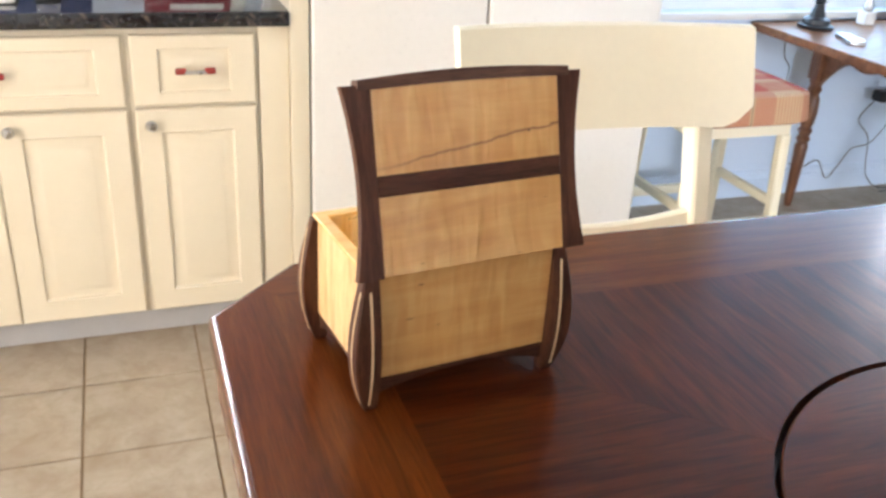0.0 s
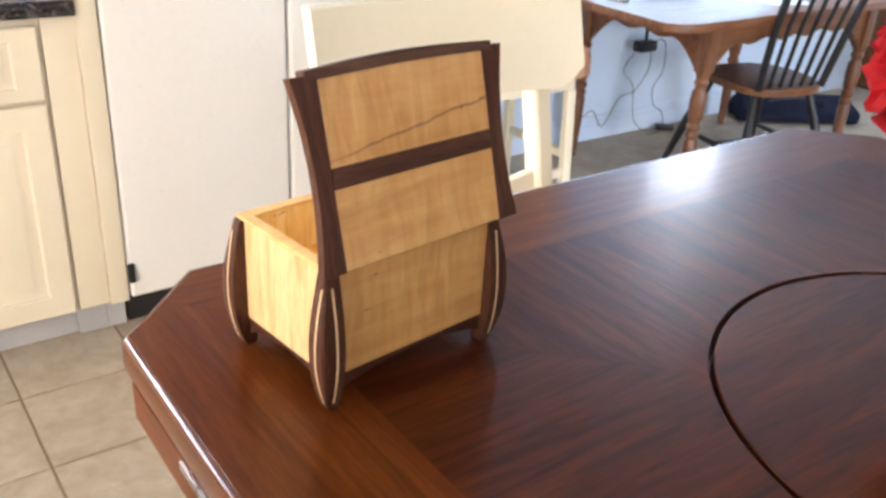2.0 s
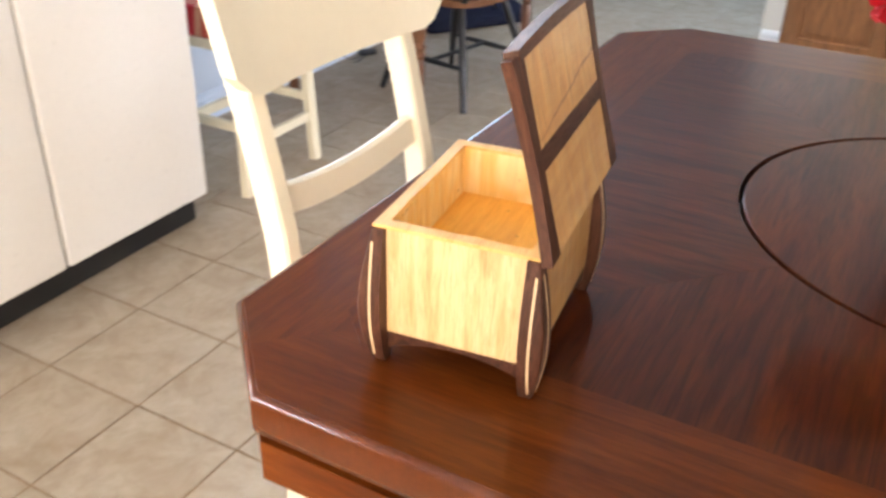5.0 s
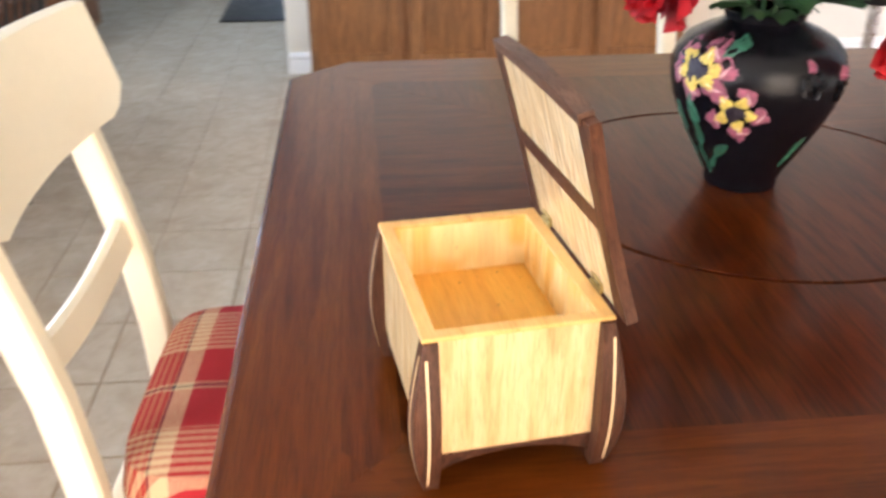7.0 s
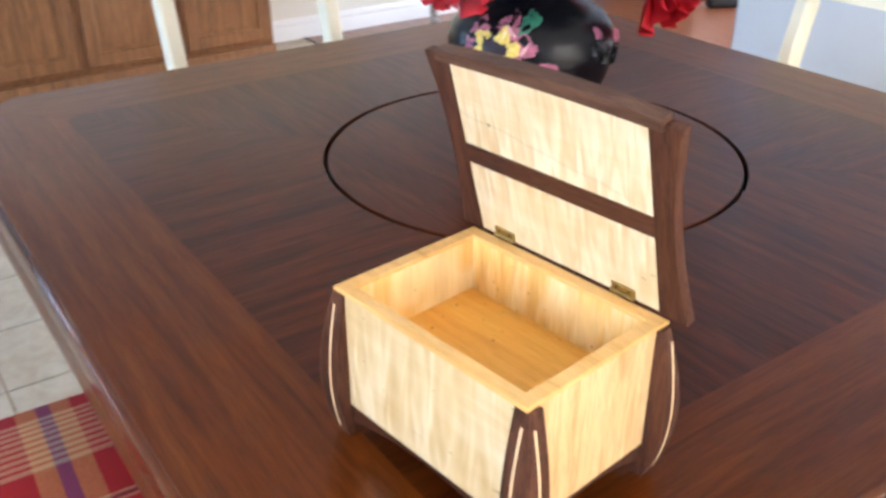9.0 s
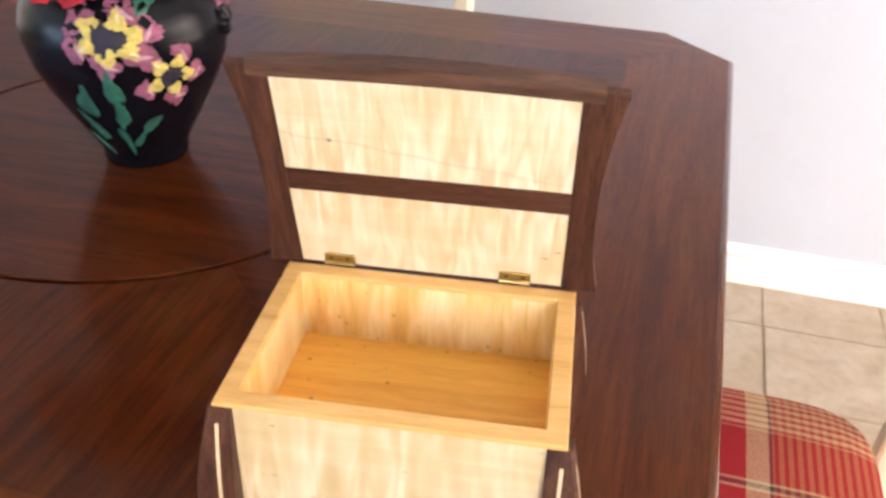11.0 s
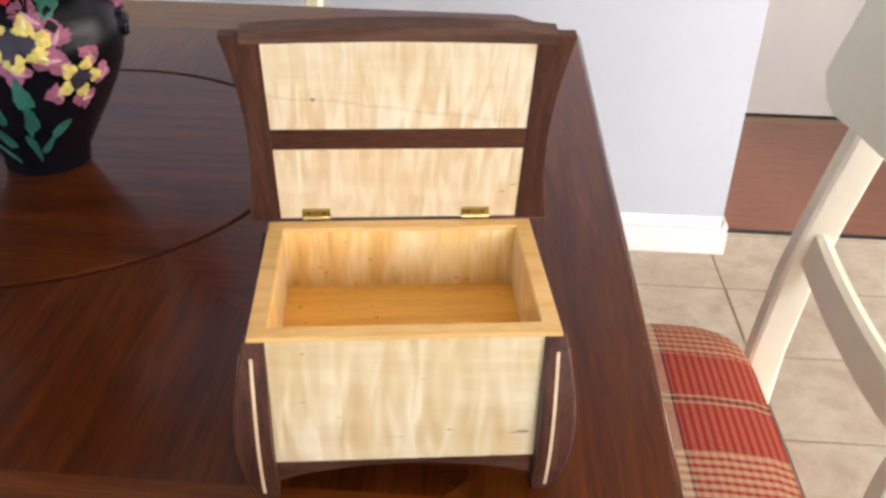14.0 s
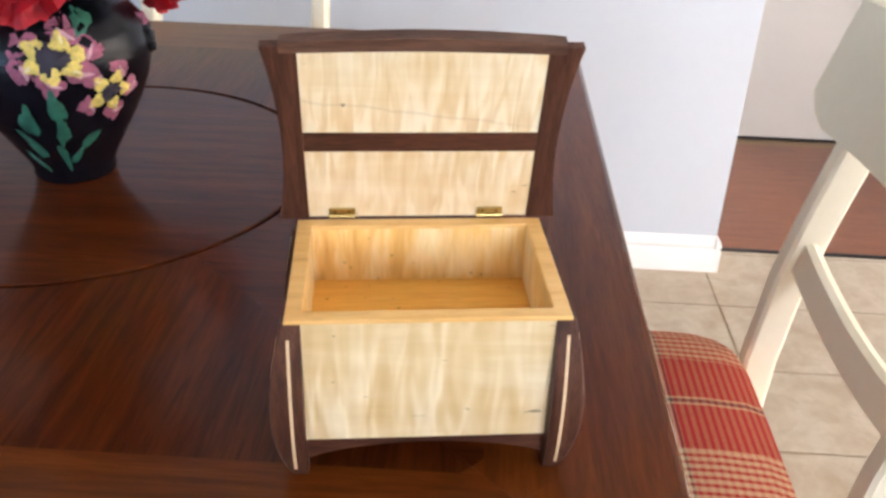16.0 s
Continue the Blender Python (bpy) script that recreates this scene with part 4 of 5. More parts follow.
def dining_chair(m, label, cloth="plaid"):
    """A tall painted chair with a plaid seat; it faces +y."""
    root = thing("dining_chair", m, label, "chair", "chairs round the dining table")
    part("seat_pad", cushion(0.44, 0.405, SEAT - 0.030, 0.650), cloth, root, "red and cream plaid upholstered seat")
    part("seat_frame", block(-0.180, 0.180, -0.218, 0.190, SEAT - 0.085, SEAT - 0.031, 0.006), "cream_paint", root)
    for s in (-1, 1):
        zs = [0.001, 0.12, 0.25, 0.36, 0.47, 0.55, 0.62, 0.69, 0.75, 0.80, 0.85, 0.90, 0.95, 1.0, 1.04, 1.06]
        part("back_post", sweep([(s * 0.190, post_y(z), z) for z in zs], 0, square=(0.034, 0.046), flat=True), "cream_paint", root)
        part("front_leg", sweep([(s * 0.185, 0.172, 0.001), (s * 0.185, 0.172, SEAT - 0.086)], 0, square=(0.040, 0.040), flat=True), "cream_paint", root)
        part("side_stretcher", block(s * 0.184 - 0.011, s * 0.184 + 0.011, -0.215, 0.152, 0.235, 0.270, 0.004), "cream_paint", root)
    part("front_stretcher", block(-0.165, 0.165, 0.160, 0.184, 0.165, 0.205, 0.004), "cream_paint", root)
    part("back_stretcher", block(-0.180, 0.180, -0.245, -0.223, 0.315, 0.350, 0.004), "cream_paint", root)

    def bowed(x_half, z_low, z_high, thick, sag, forward, corner=0.0):
        """A board bent backwards between the posts."""
        bm = bmesh.new()
        n = 20
        rows = []
        for i in range(n + 1):
            u = -1 + 2 * i / n
            x = u * x_half
            cut = corner * max(0.0, (abs(x) - (x_half - corner)) / corner) if corner else 0.0
            back = -sag * (1 - u * u)
            zl, zh = z_low(u) + cut, z_high(u)
            yl, yh = post_y(zl) + forward + back, post_y(zh) + forward + back
            rows.append([bm.verts.new(v) for v in ((x, yl, zl), (x, yl - thick, zl), (x, yh - thick, zh - 0.003), (x, yh - thick / 2, zh), (x, yh, zh - 0.003))])
        for a, b in zip(rows, rows[1:]):
            for i in range(5):
                bm.faces.new((a[i], a[(i + 1) % 5], b[(i + 1) % 5], b[i]))
        bm.faces.new(rows[0])
        bm.faces.new(rows[-1][::-1])
        return bm
    part("crest_panel", bowed(0.255, lambda u: 0.969, lambda u: 1.129, 0.028, 0.030, 0.062, 0.036), "cream_paint", root, "wide bowed crest panel with clipped corners")
    part("lower_rail", bowed(0.176, lambda u: 0.774 - 0.019 * (1 - u * u), lambda u: 0.819 - 0.019 * (1 - u * u), 0.018, 0.006, 0.010), "cream_paint", root)
    return root


CHAIR = "cream painted tall chair with red plaid seat"
dining_chair(pose(-0.452, -0.202, 0, 0, 0, -2.5), CHAIR + " under the table")
dining_chair(pose(0.233, 0.350, 0, 0, 0, 90), CHAIR + " beside the box", "plaid_striped")
dining_chair(pose(-1.171, 0.4725, 0, 0, 0, -90), CHAIR + " facing the vase")
dining_chair(pose(-0.520, 1.144, 0, 0, 0, 180), CHAIR + " before the wall")

stool = thing("bar_stool", pose(-1.680, -1.790, 0), "cream painted counter stool with a red plaid seat by the desk", "stool")
part("seat_pad", cushion(0.50, 0.48, SEAT - 0.045, 0.664), "plaid", stool, "red and cream plaid upholstered seat")
part("seat_frame", block(-0.190, 0.190, -0.175, 0.180, SEAT - 0.100, SEAT - 0.046, 0.006), "cream_paint", stool)
for sx in (-1, 1):
    for sy in (-1, 1):
        part("leg", sweep([(sx * 0.195, sy * 0.182, 0.001), (sx * 0.178, sy * 0.165, SEAT - 0.101)], 0, square=(0.038, 0.038), flat=True), "cream_paint", stool)
    part("side_stretcher", block(sx * 0.188 - 0.011, sx * 0.188 + 0.011, -0.155, 0.155, 0.230, 0.262, 0.004), "cream_paint", stool)
for sy in (-1, 1):
    part("cross_stretcher", block(-0.168, 0.168, sy * 0.175 - 0.011, sy * 0.175 + 0.011, 0.160, 0.195, 0.004), "cream_paint", stool)


# ---------------------------------------------------------------- vase with red flowers
VX, VY = -0.467, 0.444
vase = thing("painted_vase", pose(VX, VY, TOP), "glossy black vase painted with yellow and pink flowers", "vase")
VASE = [(0.047, 0.0008), (0.0485, 0.004), (0.0480, 0.012), (0.0535, 0.025), (0.0660, 0.047), (0.0800, 0.072), (0.0935, 0.098), (0.1040, 0.124), (0.1095, 0.150),
        (0.1100, 0.166), (0.1050, 0.185), (0.0930, 0.200), (0.0740, 0.211), (0.0560, 0.218), (0.0490, 0.224), (0.0505, 0.231), (0.0550, 0.236)]


def vase_r(z):
    for (r0, z0), (r1, z1) in zip(VASE, VASE[1:]):
        if z0 <= z <= z1:
            return r0 + (r1 - r0) * (z - z0) / (z1 - z0)
    return 0.05


part("vase_body", lathe([(0, 0.0008), *VASE, (0.0515, 0.236), (0.0455, 0.229), (0.045, 0.220), (0.05, 0.209), (0, 0.19)], 56), "glaze", vase)


def dab(angle, z, length, width, turn, lift=0.0008):
    """A brush dab of thick paint lying on the vase's belly: a thin streaky blot with a ragged rim."""
    bm = bmesh.new()
    rnd = random.Random(int(angle * 31 + z * 9973 + length * 5000))
    n, swing = 26, rnd.uniform(0, 6)

    def on(u, v, h):
        zz = z + v
        r = vase_r(zz) + h
        a = radians(angle) + u / vase_r(z)
        return (r * math.cos(a), r * math.sin(a), zz)
    c, s = math.cos(radians(turn)), math.sin(radians(turn))
    rim_, top_ = [], []
    for k in range(n):
        a = 2 * math.pi * k / n
        q = 1 + 0.16 * math.sin(3 * a + swing) + rnd.uniform(-0.13, 0.10)
        e, w = length / 2 * math.cos(a) * q, width / 2 * math.sin(a) * (1 - 0.25 * math.cos(a)) * q
        rim_.append(bm.verts.new(on(e * c - w * s, e * s + w * c, -0.0004)))
        g = rnd.uniform(0.55, 0.9)
        top_.append(bm.verts.new(on(g * (e * c - w * s), g * (e * s + w * c), lift * rnd.uniform(0.4, 1.3))))
    mid_ = bm.verts.new(on(0, 0, lift))
    for k in range(n):
        j = (k + 1) % n
        bm.faces.new((rim_[k], rim_[j], top_[j], top_[k]))
        bm.faces.new((top_[k], top_[j], mid_))
    return bm


def painted_flower(angle, z, heart, wide, high, petals, tilt):
    """A daisy in thick paint: a dark heart, blunt yellow petals round it and loose pink ones outside; wide and high give the yellow ring."""
    rnd = random.Random(int(angle * 7 + 500))

    def dot(u, v, length, width, turn, material, lift):
        a = angle + math.degrees(u / vase_r(z + v))
        part("painted_petal", dab(a, z + v, length, width, turn, lift), material, vase)
    for k in range(petals):
        t = tilt + 360 * k / petals + rnd.uniform(-8, 8)
        c, q = math.cos(radians(t)), math.sin(radians(t))
        dot(1.58 * wide * c, 1.58 * high * q, wide * rnd.uniform(1.15, 1.45), wide * rnd.uniform(1.25, 1.5), t + rnd.uniform(-15, 15), "paint_pink", 0.0004)
        dot(1.45 * wide * c + 0.003, 1.45 * high * q - 0.002, wide * 0.8, wide * 0.22, t + rnd.uniform(40, 90), "paint_blush", 0.0016)
        dot(wide * c, high * q, wide * rnd.uniform(0.85, 1.05), wide * rnd.uniform(0.72, 0.86), t, "paint_yellow", 0.0022)
        if k % 2:
            dot(1.15 * wide * c, 1.2 * high * q, wide * 0.5, wide * 0.18, t + 20, "paint_cream", 0.0030)
    part("painted_centre", dab(angle, z, heart * 2.2, heart * 1.8, 0, 0.0027), "paint_violet", vase)


painted_flower(-65, 0.172, 0.0190, 0.025, 0.0185, 6, 15)
painted_flower(-34.5, 0.1258, 0.0122, 0.0195, 0.0175, 5, 62)
painted_flower(-195, 0.155, 0.014, 0.022, 0.018, 6, 12)
painted_flower(110, 0.140, 0.012, 0.020, 0.018, 5, 30)
for angle, z, l, w, t in ((-69, 0.118, 0.050, 0.019, 100), (-68, 0.084, 0.050, 0.015, 88), (-72, 0.045, 0.045, 0.009, 98), (-89, 0.098, 0.045, 0.022, 80), (-95, 0.062, 0.050, 0.014, 108),
                          (-47, 0.066, 0.032, 0.014, 50), (-58, 0.046, 0.036, 0.008, 60), (-41, 0.205, 0.034, 0.019, 30), (-104, 0.034, 0.036, 0.008, 115), (24, 0.070, 0.050, 0.013, 75),
                          (85, 0.080, 0.050, 0.016, 78), (100, 0.075, 0.050, 0.016, 105), (-200, 0.080, 0.050, 0.016, 80), (-185, 0.074, 0.045, 0.015, 110)):
    part("painted_leaf", dab(angle, z, l, w, t), "paint_green", vase)
# a rosebud modelled in relief
for angle, z, l, w, t in ((13, 0.176, 0.030, 0.018, 70), (8, 0.163, 0.030, 0.014, 110), (18, 0.160, 0.028, 0.014, 60), (44, 0.164, 0.026, 0.020, 80), (40, 0.150, 0.030, 0.012, 100)):
    part("relief_petal", dab(angle, z, l, w, t, 0.0045), "glaze", vase)
part("painted_dab", dab(12, 0.187, 0.016, 0.012, 80, 0.005), "paint_pink", vase)
part("painted_dab", dab(42, 0.172, 0.018, 0.011, 70, 0.006), "paint_pink", vase)


def petal_bm(length, width, curl, ruffle, seed):
    rnd = random.Random(seed)
    bm = bmesh.new()
    nu, nv = 6, 6
    ph = rnd.uniform(0, 6)
    grid = []
    for i in range(nu + 1):
        t = i / nu
        row = []
        for j in range(nv + 1):
            s = -1 + 2 * j / nv
            w = width * (0.25 + 0.75 * math.sin(math.pi * min(1, 0.15 + 0.62 * t)))
            x = s * w / 2
            y = length * t
            zz = curl * t * t + ruffle * t * math.sin(3.5 * s + ph) + 0.25 * width * s * s * (1 - t)
            row.append(bm.verts.new((x, y, zz)))
        grid.append(row)
    for a, b in zip(grid, grid[1:]):
        for j in range(nv):
            bm.faces.new((a[j], a[j + 1], b[j + 1], b[j]))
    bmesh.ops.solidify(bm, geom=bm.faces[:], thickness=0.0006)
    return bm


def blossom(name_place, aim, size, stem_to, seed):
    """A ruffled red bloom of many petals on a bent stem; it nods towards aim."""
    rnd = random.Random(seed)
    p = Vector(name_place)
    root = thing("red_carnation", Matrix.Translation(p) @ Vector(aim).to_track_quat("Z", "Y").to_matrix().to_4x4(),
                 "ruffled bright red artificial bloom in the black vase", "flower", "flowers in the vase")
    for ring, (count, open_, lng) in enumerate(((10, 82, 1.0), (10, 60, 0.92), (9, 40, 0.82), (7, 20, 0.70), (4, 6, 0.55))):
        for k in range(count):
            bm = petal_bm(size * lng, size * 0.80 * lng, size * 0.20, size * 0.13, seed * 100 + ring * 20 + k)
            m = pose(0, 0, 0, 0, 0, 360 * k / count + rnd.uniform(-12, 12) + ring * 17) @ pose(0, 0, 0.002 * ring, 90 - open_ + rnd.uniform(-8, 8))
            bm.transform(m)
            part("petal", bm, "petal", root)
    inv = root.matrix_world.inverted()
    q = Vector(stem_to)
    part("stem", sweep([inv @ v for v in spline([q, (q + p) / 2 + Vector((0, 0, 0.05)), p], 6)], 0.0028, 8), "leaf", root)
    return root


def leaf(place, turn, length, seed):
    bm = petal_bm(length, length * 0.42, -length * 0.35, length * 0.05, seed)
    bm.transform(Matrix.Translation(place) @ pose(0, 0, 0, 0, 0, turn) @ pose(0, 0, 0, 28))
    return bm


BLOOMS = (((VX + 0.030, VY - 0.138, 1.208), (0.12, -0.75, -0.25)), ((VX + 0.080, VY + 0.135, 1.162), (0.75, 0.55, -0.25)), ((VX - 0.14, VY + 0.10, 1.215), (-0.8, 0.3, 0.2)),
          ((VX + 0.05, VY - 0.03, 1.30), (0.3, -0.3, 0.9)), ((VX - 0.10, VY - 0.09, 1.265), (-0.7, -0.5, 0.5)), ((VX - 0.02, VY + 0.15, 1.25), (0.0, 0.9, 0.3)))
for i, (p, a) in enumerate(BLOOMS):
    blossom(p, a, (0.074, 0.080)[i] if i < 2 else 0.064, (VX + 0.012 * math.cos(i), VY + 0.012 * math.sin(i), TOP + 0.195), i + 3)
foliage = thing("green_foliage", pose(VX, VY, TOP + 0.19), "dull green artificial leaves spilling from the vase", "leaves")
rnd = random.Random(11)
for i in range(26):
    part("leaf_blade", leaf((0.030 * math.cos(i * 2.4), 0.030 * math.sin(i * 2.4), rnd.uniform(0.040, 0.080)), math.degrees(i * 2.4) - 90, rnd.uniform(0.06, 0.10), 300 + i), "leaf", foliage)


# ---------------------------------------------------------------- desk corner
desk = thing("desk_table", Matrix(), "brown wooden desk table with turned legs under the window", "table")
DX0, DX1, DY0, DY1, DZ = -3.70, -2.090, -2.205, -1.365, 0.762
part("desk_top", prism([(DX0, DY0), (DX1, DY0), (DX1, DY1 - 0.07), (DX1 - 0.04, DY1 - 0.025), (DX1 - 0.12, DY1), (DX0 + 0.12, DY1), (DX0 + 0.04, DY1 - 0.025), (DX0, DY1 - 0.07)], DZ - 0.032, DZ, 0.006, 2), "desk", desk)


LX0, LX1, LY0, LY1 = DX0 + 0.28, DX1 - 0.28, DY0 + 0.12, DY1 - 0.08


def scalloped(length):
    """An apron that sweeps down to the legs in brackets and waves in between."""
    n = 56
    low = []
    for i in range(n + 1):
        d = length * min(i, n - i) / n
        bracket = max(0.0, 1 - d / 0.17)
        low.append((-length / 2 + length * i / n, -0.082 - 0.105 * bracket ** 2.2 - 0.010 * math.cos(2 * math.pi * d / 0.21) * (1 - bracket)))
    return low + [(length / 2, 0), (-length / 2, 0)]


for y in (LY0, LY1):
    part("scalloped_apron", prism(scalloped(LX1 - LX0 - 0.056), -0.010, 0.010, 0, 1, pose((LX0 + LX1) / 2, y, DZ - 0.034, 90)), "desk", desk)
for x in (LX0, LX1):
    part("scalloped_apron", prism(scalloped(LY1 - LY0 - 0.056), -0.010, 0.010, 0, 1, pose(x, (LY0 + LY1) / 2, DZ - 0.034, 90, 0, 90)), "desk", desk)
DLEG = [(0, 0.001), (0.014, 0.001), (0.018, 0.03), (0.023, 0.15), (0.027, 0.27), (0.021, 0.285), (0.029, 0.30), (0.021, 0.315), (0.030, 0.335), (0.021, 0.352), (0.028, 0.37), (0.032, 0.42),
        (0.029, 0.47), (0.020, 0.49), (0.029, 0.51), (0.022, 0.525), (0.028, 0.54), (0.028, 0.551)]
for x in (LX0, LX1):
    for y in (LY0, LY1):
        part("turned_leg", join(lathe(DLEG, 20, Matrix.Translation((x, y, 0))), block(x - 0.028, x + 0.028, y - 0.028, y + 0.028, 0.550, DZ - 0.033, 0.004)), "desk_leg", desk)

lamp = thing("table_lamp", pose(-2.280, -2.065, DZ + 0.001), "dark metal table lamp base on the desk", "lamp")
part("lamp_base", lathe([(0, 0), (0.066, 0.0), (0.068, 0.012), (0.054, 0.016), (0.050, 0.034), (0.030, 0.044), (0.020, 0.075), (0.016, 0.092), (0.026, 0.10), (0, 0.101)], 32), "black", lamp)
part("lamp_stem", lathe([(0, 0.101), (0.018, 0.101), (0.024, 0.15), (0.012, 0.20), (0.010, 0.36), (0, 0.361)], 20), "black", lamp)
part("lamp_shade", lathe([(0.15, 0.34), (0.10, 0.54), (0.098, 0.54), (0.148, 0.34)], 40), "paper", lamp, "pale fabric shade")
fig = thing("figurine", pose(-2.565, -2.110, DZ + 0.001), "small silver figurine on a white block", "figurine")
part("plinth", block(-0.025, 0.025, -0.025, 0.025, 0, 0.05, 0.004), "paper", fig)
part("figure", lathe([(0, 0.051), (0.016, 0.051), (0.020, 0.075), (0.010, 0.10), (0.014, 0.13), (0.008, 0.15), (0.012, 0.17), (0, 0.185)], 14), "steel", fig)
note = thing("notebook", pose(-2.95, -1.84, DZ + 0.001, 0, 0, 12), "thin black notebook lying on the desk", "notebook")
part("cover", block(-0.16, 0.16, -0.11, 0.11, 0, 0.018, 0.004), "black", note)
part("mouse", lathe([(0, 0.034), (0.028, 0.030), (0.034, 0.020), (0, 0.019)], 20, Matrix.Translation((0.02, 0.03, 0))), "black", note, "small black pointing device")
sheet = thing("paper_sheet", pose(-2.93, -1.60, DZ + 0.001, 0, 0, -20), "white paper sheet on the desk", "paper")
part("page", block(-0.105, 0.105, -0.148, 0.148, 0, 0.0012, 0), "paper", sheet)
pouch = thing("desk_pouch", pose(-2.82, -2.06, DZ + 0.001), "dark navy soft pouch standing on the desk", "pouch")
part("pouch_body", block(-0.14, 0.14, -0.07, 0.07, 0, 0.15, 0.035, 4), "navy_cloth", pouch)
case = thing("spectacle_case", pose(-2.245, -1.835, DZ + 0.001, 0, 0, 70), "slim grey metal case lying on the desk", "case")
part("case_lid", block(-0.075, 0.075, -0.028, 0.028, 0.009, 0.016, 0.003), "steel", case)
part("case_base", block(-0.075, 0.075, -0.028, 0.028, 0, 0.0085, 0.002), "steel", case)


def cable(points, label, place="hanging below the desk"):
    c = thing("cable", Matrix(), label, "cable", "desk cables")
    part("lead", sweep(spline(points, 8), 0.0022, 6), "black", c)


cable([(-2.274, -2.205, 0.700), (-2.285, -2.205, 0.620), (-2.323, -2.205, 0.570), (-2.319, -2.205, 0.500), (-2.300, -2.205, 0.440)], "thin black lamp cable hanging behind the desk")
cable([(-2.800, -2.165, 0.440), (-2.742, -2.185, 0.335), (-2.824, -2.190, 0.247), (-2.851, -2.190, 0.124), (-2.866, -2.180, 0.060), (-2.93, -2.165, 0.008), (-3.04, -2.150, 0.008)],
      "thin black cable hanging in a loop to the floor")
cable([(-2.840, -2.165, 0.440), (-2.915, -2.190, 0.400), (-2.918, -2.190, 0.313), (-2.842, -2.190, 0.217), (-2.748, -2.190, 0.196), (-2.695, -2.190, 0.119), (-2.643, -2.190, 0.065),
       (-2.576, -2.190, 0.152), (-2.500, -2.190, 0.130), (-2.420, -2.190, 0.150)], "thin black power cable looping along the wall")
cable([(-2.860, -2.165, 0.455), (-3.004, -2.190, 0.442), (-3.027, -2.190, 0.300), (-2.974, -2.190, 0.222), (-2.988, -2.185, 0.133), (-3.05, -2.17, 0.080), (-3.02, -2.14, 0.008), (-2.90, -2.12, 0.006)],
      "thin black cable sagging to the floor below the desk")
adapter = thing("power_adapter", pose(-2.825, -2.150, 0.450), "black power adapter hung below the desk", "adapter")
part("case", block(-0.055, 0.055, -0.03, 0.03, -0.028, 0.020, 0.010, 3), "black", adapter)
part("bracket", block(-0.006, 0.006, -0.006, 0.006, 0.021, DZ - 0.45 - 0.034, 0), "black", adapter)
plug = thing("cable_plug", pose(-3.06, -2.150, 0.001, 0, 0, -35), "black plug end lying on the floor", "plug")
part("shell", block(-0.045, 0.045, -0.016, 0.016, 0, 0.026, 0.005), "black", plug)


def windsor(m):
    root = thing("windsor_chair", m, "black spindle-back chair with a brown wooden seat", "chair")
    seat = []
    for k in range(36):
        a = 2 * math.pi * k / 36
        seat.append((0.215 * math.copysign(abs(math.cos(a)) ** 0.7, math.cos(a)), 0.205 * math.copysign(abs(math.sin(a)) ** 0.7, math.sin(a))))
    part("seat", prism(seat, 0.425, 0.455, 0.010, 3), "desk", root, "brown wooden saddle seat")
    for sx in (-1, 1):
        for sy in (-1, 1):
            part("leg", sweep([(sx * 0.245, sy * 0.245, 0.001), (sx * 0.195, sy * 0.19, 0.22), (sx * 0.14, sy * 0.13, 0.424)], [0.013, 0.020, 0.014], 12), "black_wood", root)
        part("side_stretcher", sweep([(sx * 0.19, -0.18, 0.17), (sx * 0.19, 0.0, 0.17), (sx * 0.19, 0.18, 0.17)], [0.009, 0.013, 0.009], 10), "black_wood", root)
    part("cross_stretcher", sweep([(-0.19, 0, 0.17), (0.19, 0, 0.17)], 0.010, 10), "black_wood", root)
    for k in range(7):
        u = -1 + k / 3
        end = abs(u) > 0.9
        part("back_post" if end else "spindle", sweep([(u * 0.165, -0.165, 0.450), (u * 0.19, -0.215, 0.70), (u * 0.205, -0.275, 0.93)], [0.016] * 3 if end else [0.009] * 3, 10),
             "black_wood", root)
    part("crest_rail", sweep(spline([(-0.235, -0.270, 0.945), (0, -0.310, 0.955), (0.235, -0.270, 0.945)], 8), 0, square=(0.022, 0.085)), "black_wood", root)
    return root


windsor(pose(-2.88, -1.535, 0, 0, 0, 168))


bag = thing("duffel_bag", pose(-3.87, -1.98, 0, 0, 0, -35), "dark navy soft bag slumped flat on the floor by the desk", "bag")
bm = block(-0.33, 0.33, -0.13, 0.13, 0.002, 0.10, 0.045, 4)
for v in bm.verts:
    v.co.z = max(0.002, v.co.z * (0.85 + 0.35 * math.sin(11 * v.co.x + 5 * v.co.y)))
    v.co.y += 0.03 * math.sin(9 * v.co.x)
part("bag_body", bm, "navy_cloth", bag)
part("strap", sweep(spline([(-0.16, 0.02, 0.075), (-0.08, 0.04, 0.120), (0.06, 0.05, 0.115), (0.14, 0.03, 0.090)], 6), 0, square=(0.022, 0.006)), "black", bag)

# ---------------------------------------------------------------- sideboard and far rooms
hutch = thing("oak_sideboard", Matrix(), "honey oak sideboard with four raised-panel doors", "sideboard")
HX, HY0, HY1 = -3.97, -0.32, 1.655
part("carcass", block(-4.265, HX - 0.002, HY0, HY1, 0.085, 0.90, 0.003), "hutch", hutch)
part("plinth", block(-4.265, HX + 0.020, HY0 - 0.004, HY1 + 0.004, 0.001, 0.084, 0.004), "hutch", hutch)
part("top_board", block(-4.267, HX + 0.035, HY0 - 0.02, HY1 + 0.02, 0.902, 0.935, 0.006), "hutch", hutch)
dw = (HY1 - HY0) / 4
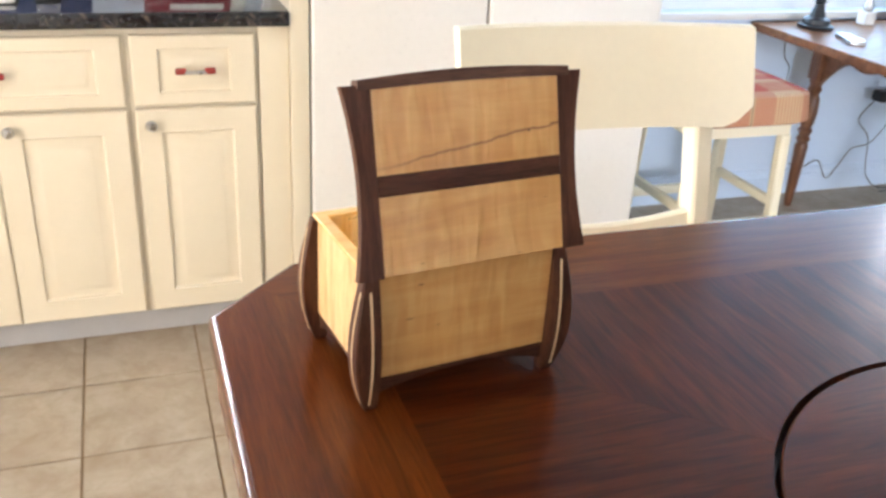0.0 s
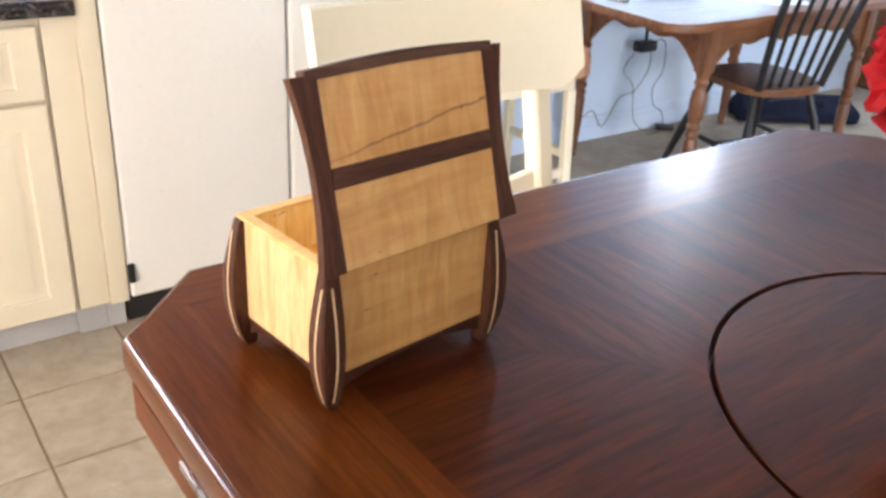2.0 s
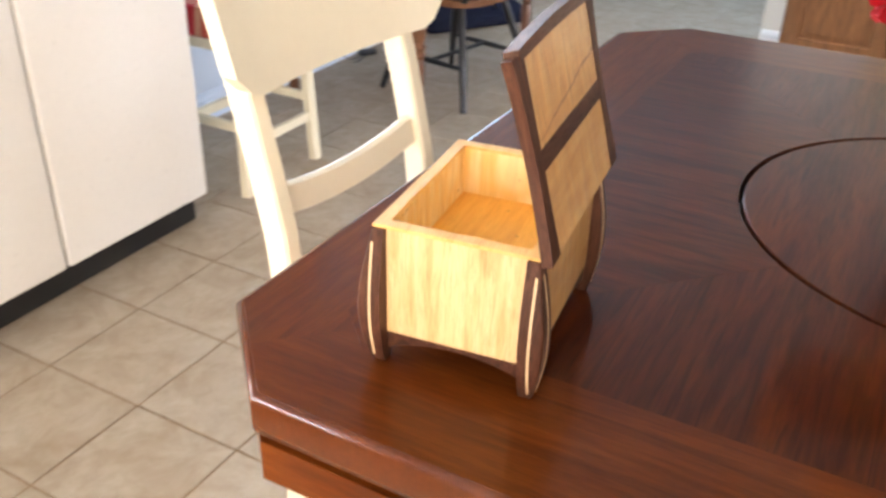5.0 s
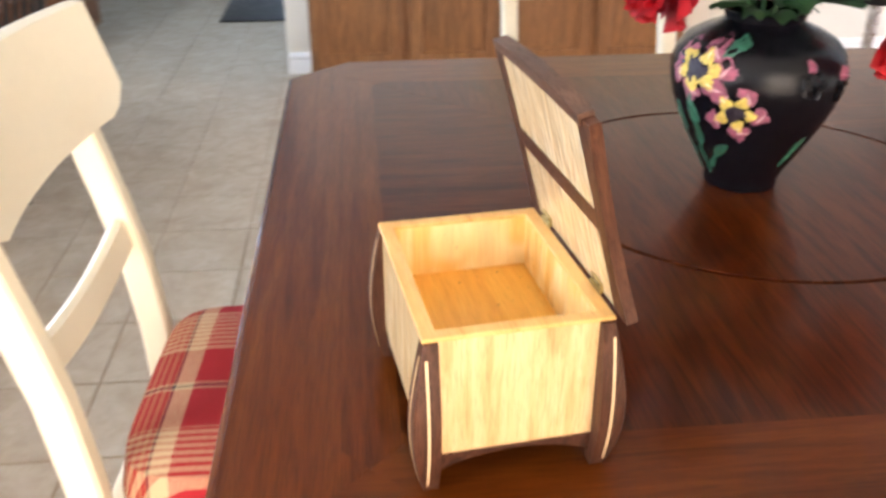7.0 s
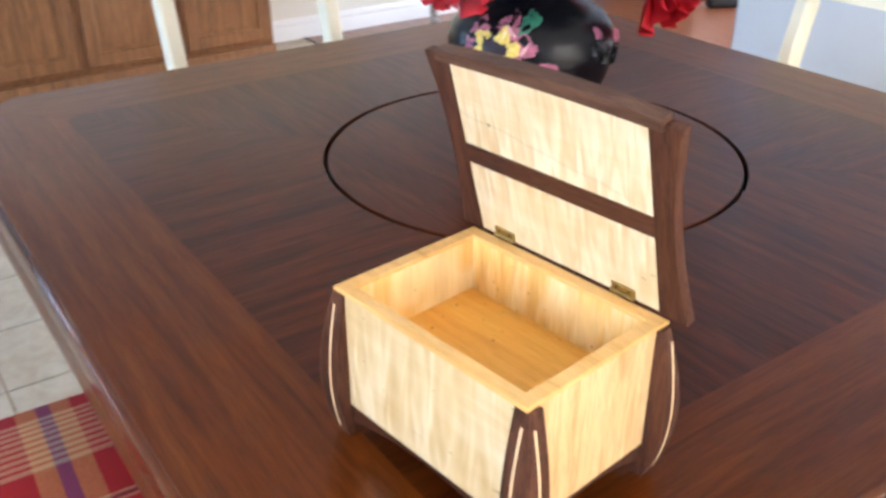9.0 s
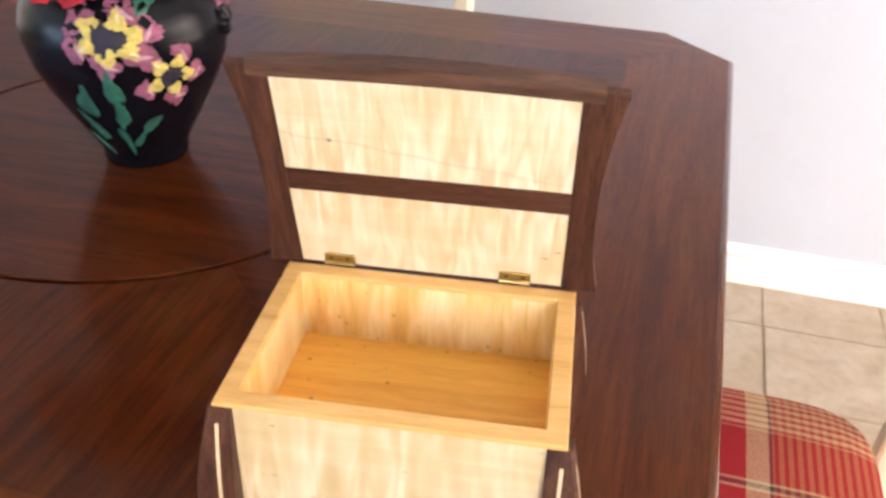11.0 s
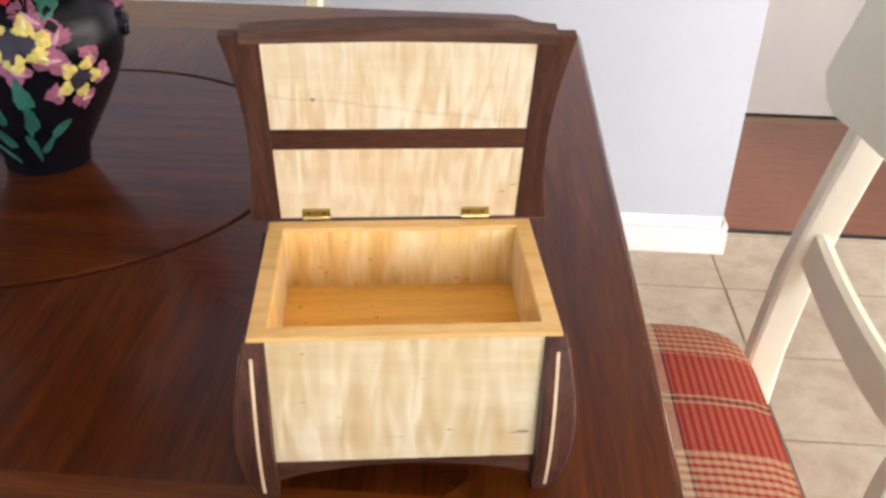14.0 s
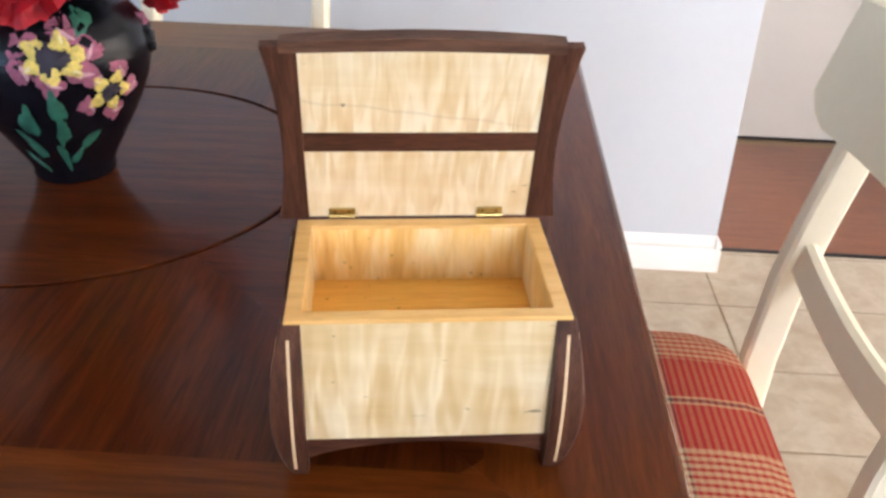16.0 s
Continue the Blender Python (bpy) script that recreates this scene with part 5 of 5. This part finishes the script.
for k in range(4):
    y0 = HY0 + dw * k
    bm = raised_panel(-(y0 + dw - 0.02), -(y0 + 0.02), 0.115, 0.86, 0, DOOR_PROFILE)
    bm.transform(Matrix.Translation((HX, 0, 0)) @ pose(0, 0, 0, 0, 0, -90))
    d = part("cabinet_door", bm, "hutch", hutch)
    ky = y0 + dw - 0.05 if k % 2 == 0 else y0 + 0.05
    part("knob", lathe([(0, 0.0), (0.007, 0.0), (0.006, 0.010), (0.015, 0.018), (0.015, 0.024), (0, 0.028)], 16, Matrix.Translation((HX + 0.019, ky, 0.52)) @ pose(0, 0, 0, 0, 90)),
         "black", d, "round black knob")

swivel = thing("swivel_stool", pose(-3.85, 2.62, 0.0), "black swivel stool with a round foot on the hardwood", "stool")
part("foot_disc", lathe([(0, 0.002), (0.22, 0.002), (0.22, 0.012), (0.06, 0.03), (0, 0.031)], 36), "black", swivel)
part("column", lathe([(0, 0.031), (0.03, 0.031), (0.03, 0.42), (0, 0.421)], 20), "steel", swivel)
part("seat", lathe([(0, 0.421), (0.18, 0.425), (0.20, 0.46), (0.17, 0.50), (0, 0.505)], 32), "black", swivel)
cupboard = thing("low_cupboard", Matrix(), "brown wooden low cupboard against the window wall", "cupboard")
part("carcass", block(-5.30, -4.80, SOUTH + 0.022, -1.722, 0.062, 0.740, 0.004), "desk", cupboard)
part("plinth", block(-5.28, -4.82, SOUTH + 0.024, -1.740, 0.001, 0.0615, 0.002), "desk_leg", cupboard)
part("top_board", block(-5.32, -4.78, SOUTH + 0.020, -1.695, 0.7405, 0.765, 0.005), "desk", cupboard)
for a, b in ((-5.29, -5.055), (-5.045, -4.81)):
    d = part("cupboard_door", raised_panel(a, b, 0.08, 0.725, -1.7215, DRAWER_PROFILE), "desk", cupboard)
    part("knob", knob_bm((-5.075 if a < -5.2 else -5.025), -1.7035, 0.45, 0.012), "black", d)
matt = thing("floor_mat", pose(-5.9, -0.75, 0.0), "dark grey mat on the living room floor", "mat")
part("mat_sheet", block(-0.35, 0.35, -0.25, 0.25, 0.001, 0.014, 0.005), "black", matt)
chest = thing("wooden_chest", pose(-3.95, 4.75, 0.0), "dark reddish wooden chest in the far room", "chest")
part("chest_body", block(-0.40, 0.40, -0.22, 0.22, 0.03, 0.62, 0.008), "desk", chest)
part("chest_base", block(-0.42, 0.42, -0.24, 0.24, 0.001, 0.029, 0.004), "desk", chest)
shoe = thing("black_shoe", pose(-3.35, 4.60, 0.0, 0, 0, 70), "black shoe lying on the hardwood floor", "shoe")
bm = block(-0.14, 0.14, -0.045, 0.045, 0.002, 0.09, 0.03, 3)
for v in bm.verts:
    if v.co.x > 0.02:
        v.co.z *= 0.6
part("upper", bm, "black", shoe)


# ---------------------------------------------------------------- floor pieces
GX, GY, PX, PY = 0.140, -1.100, 0.305, 0.305
i0, i1 = math.floor((WEST - GX) / PX), math.ceil((EAST - GX) / PX)
j0, j1 = math.floor((SOUTH - GY) / PY), math.ceil((1.973 - GY) / PY)
tile_bm = block(-PX / 2 + 0.0030, PX / 2 - 0.0030, -PY / 2 + 0.0027, PY / 2 - 0.0027, -0.0040, 0.0, 0.0012, 1)
tile_me = bpy.data.meshes.new("floor_tile")
tile_bm.to_mesh(tile_me)
tile_bm.free()
tile_me.materials.append(M["tile"])
far_v, far_f = [], []
for i in range(i0, i1):
    for j in range(j0, j1):
        cx, cy = GX + PX * (i + 0.5), GY + PY * (j + 0.5)
        x0, x1, y0, y1 = max(cx - PX / 2, WEST), min(cx + PX / 2, EAST), max(cy - PY / 2, SOUTH), min(cy + PY / 2, 1.971)
        whole = x1 - x0 > PX - 1e-4 and y1 - y0 > PY - 1e-4
        if whole and -2.2 < cx < 1.9 and -1.75 < cy < 1.75:
            t = new("floor_tile", tile_me)
            t.location = (cx, cy, 0)
            t.parent = floor
        elif x1 - x0 > 0.02 and y1 - y0 > 0.02:
            b = len(far_v)
            far_v += [(x0 + 0.0018, y0 + 0.0018, -0.0005), (x1 - 0.0018, y0 + 0.0018, -0.0005), (x1 - 0.0018, y1 - 0.0018, -0.0005), (x0 + 0.0018, y1 - 0.0018, -0.0005),
                      (x0 + 0.0018, y0 + 0.0018, -0.0042), (x1 - 0.0018, y0 + 0.0018, -0.0042), (x1 - 0.0018, y1 - 0.0018, -0.0042), (x0 + 0.0018, y1 - 0.0018, -0.0042)]
            far_f += [(b, b + 1, b + 2, b + 3)] + [(b + k, b + 4 + k, b + 4 + (k + 1) % 4, b + (k + 1) % 4) for k in range(4)]
me = bpy.data.meshes.new("far_floor_tiles")
me.from_pydata(far_v, [], far_f)
me.materials.append(M["tile"])
far = new("far_floor_tiles", me)
far.parent = floor
tagged(far, kind="stuff")

PL, PWID = 1.22, 0.127
planks = {}


def plank_mesh(length):
    """One board of the hardwood floor; boards of one length share their mesh."""
    key = round(length, 3)
    if key not in planks:
        bm = block(-key / 2 + 0.0001, key / 2 - 0.0001, -PWID / 2 + 0.0001, PWID / 2 - 0.0001, -0.0042, 0.0, 0.0003, 1)
        me = bpy.data.meshes.new("floor_plank")
        bm.to_mesh(me)
        bm.free()
        me.materials.append(M["hardwood"])
        planks[key] = me
    return planks[key]


for j in range(int((NORTH - 1.987) / PWID)):
    y = 1.987 + PWID * (j + 0.5)
    x, end = WEST, (EAST if y < 2.86 else 0.94)
    step = PL * (0.25 + (j * 3 % 8) / 10)
    while x < end - 0.05:
        x1 = min(x + step, end)
        p = new("floor_plank", plank_mesh(x1 - x))
        p.location = ((x + x1) / 2, y, 0)
        p.parent = floor
        x, step = x1, PL
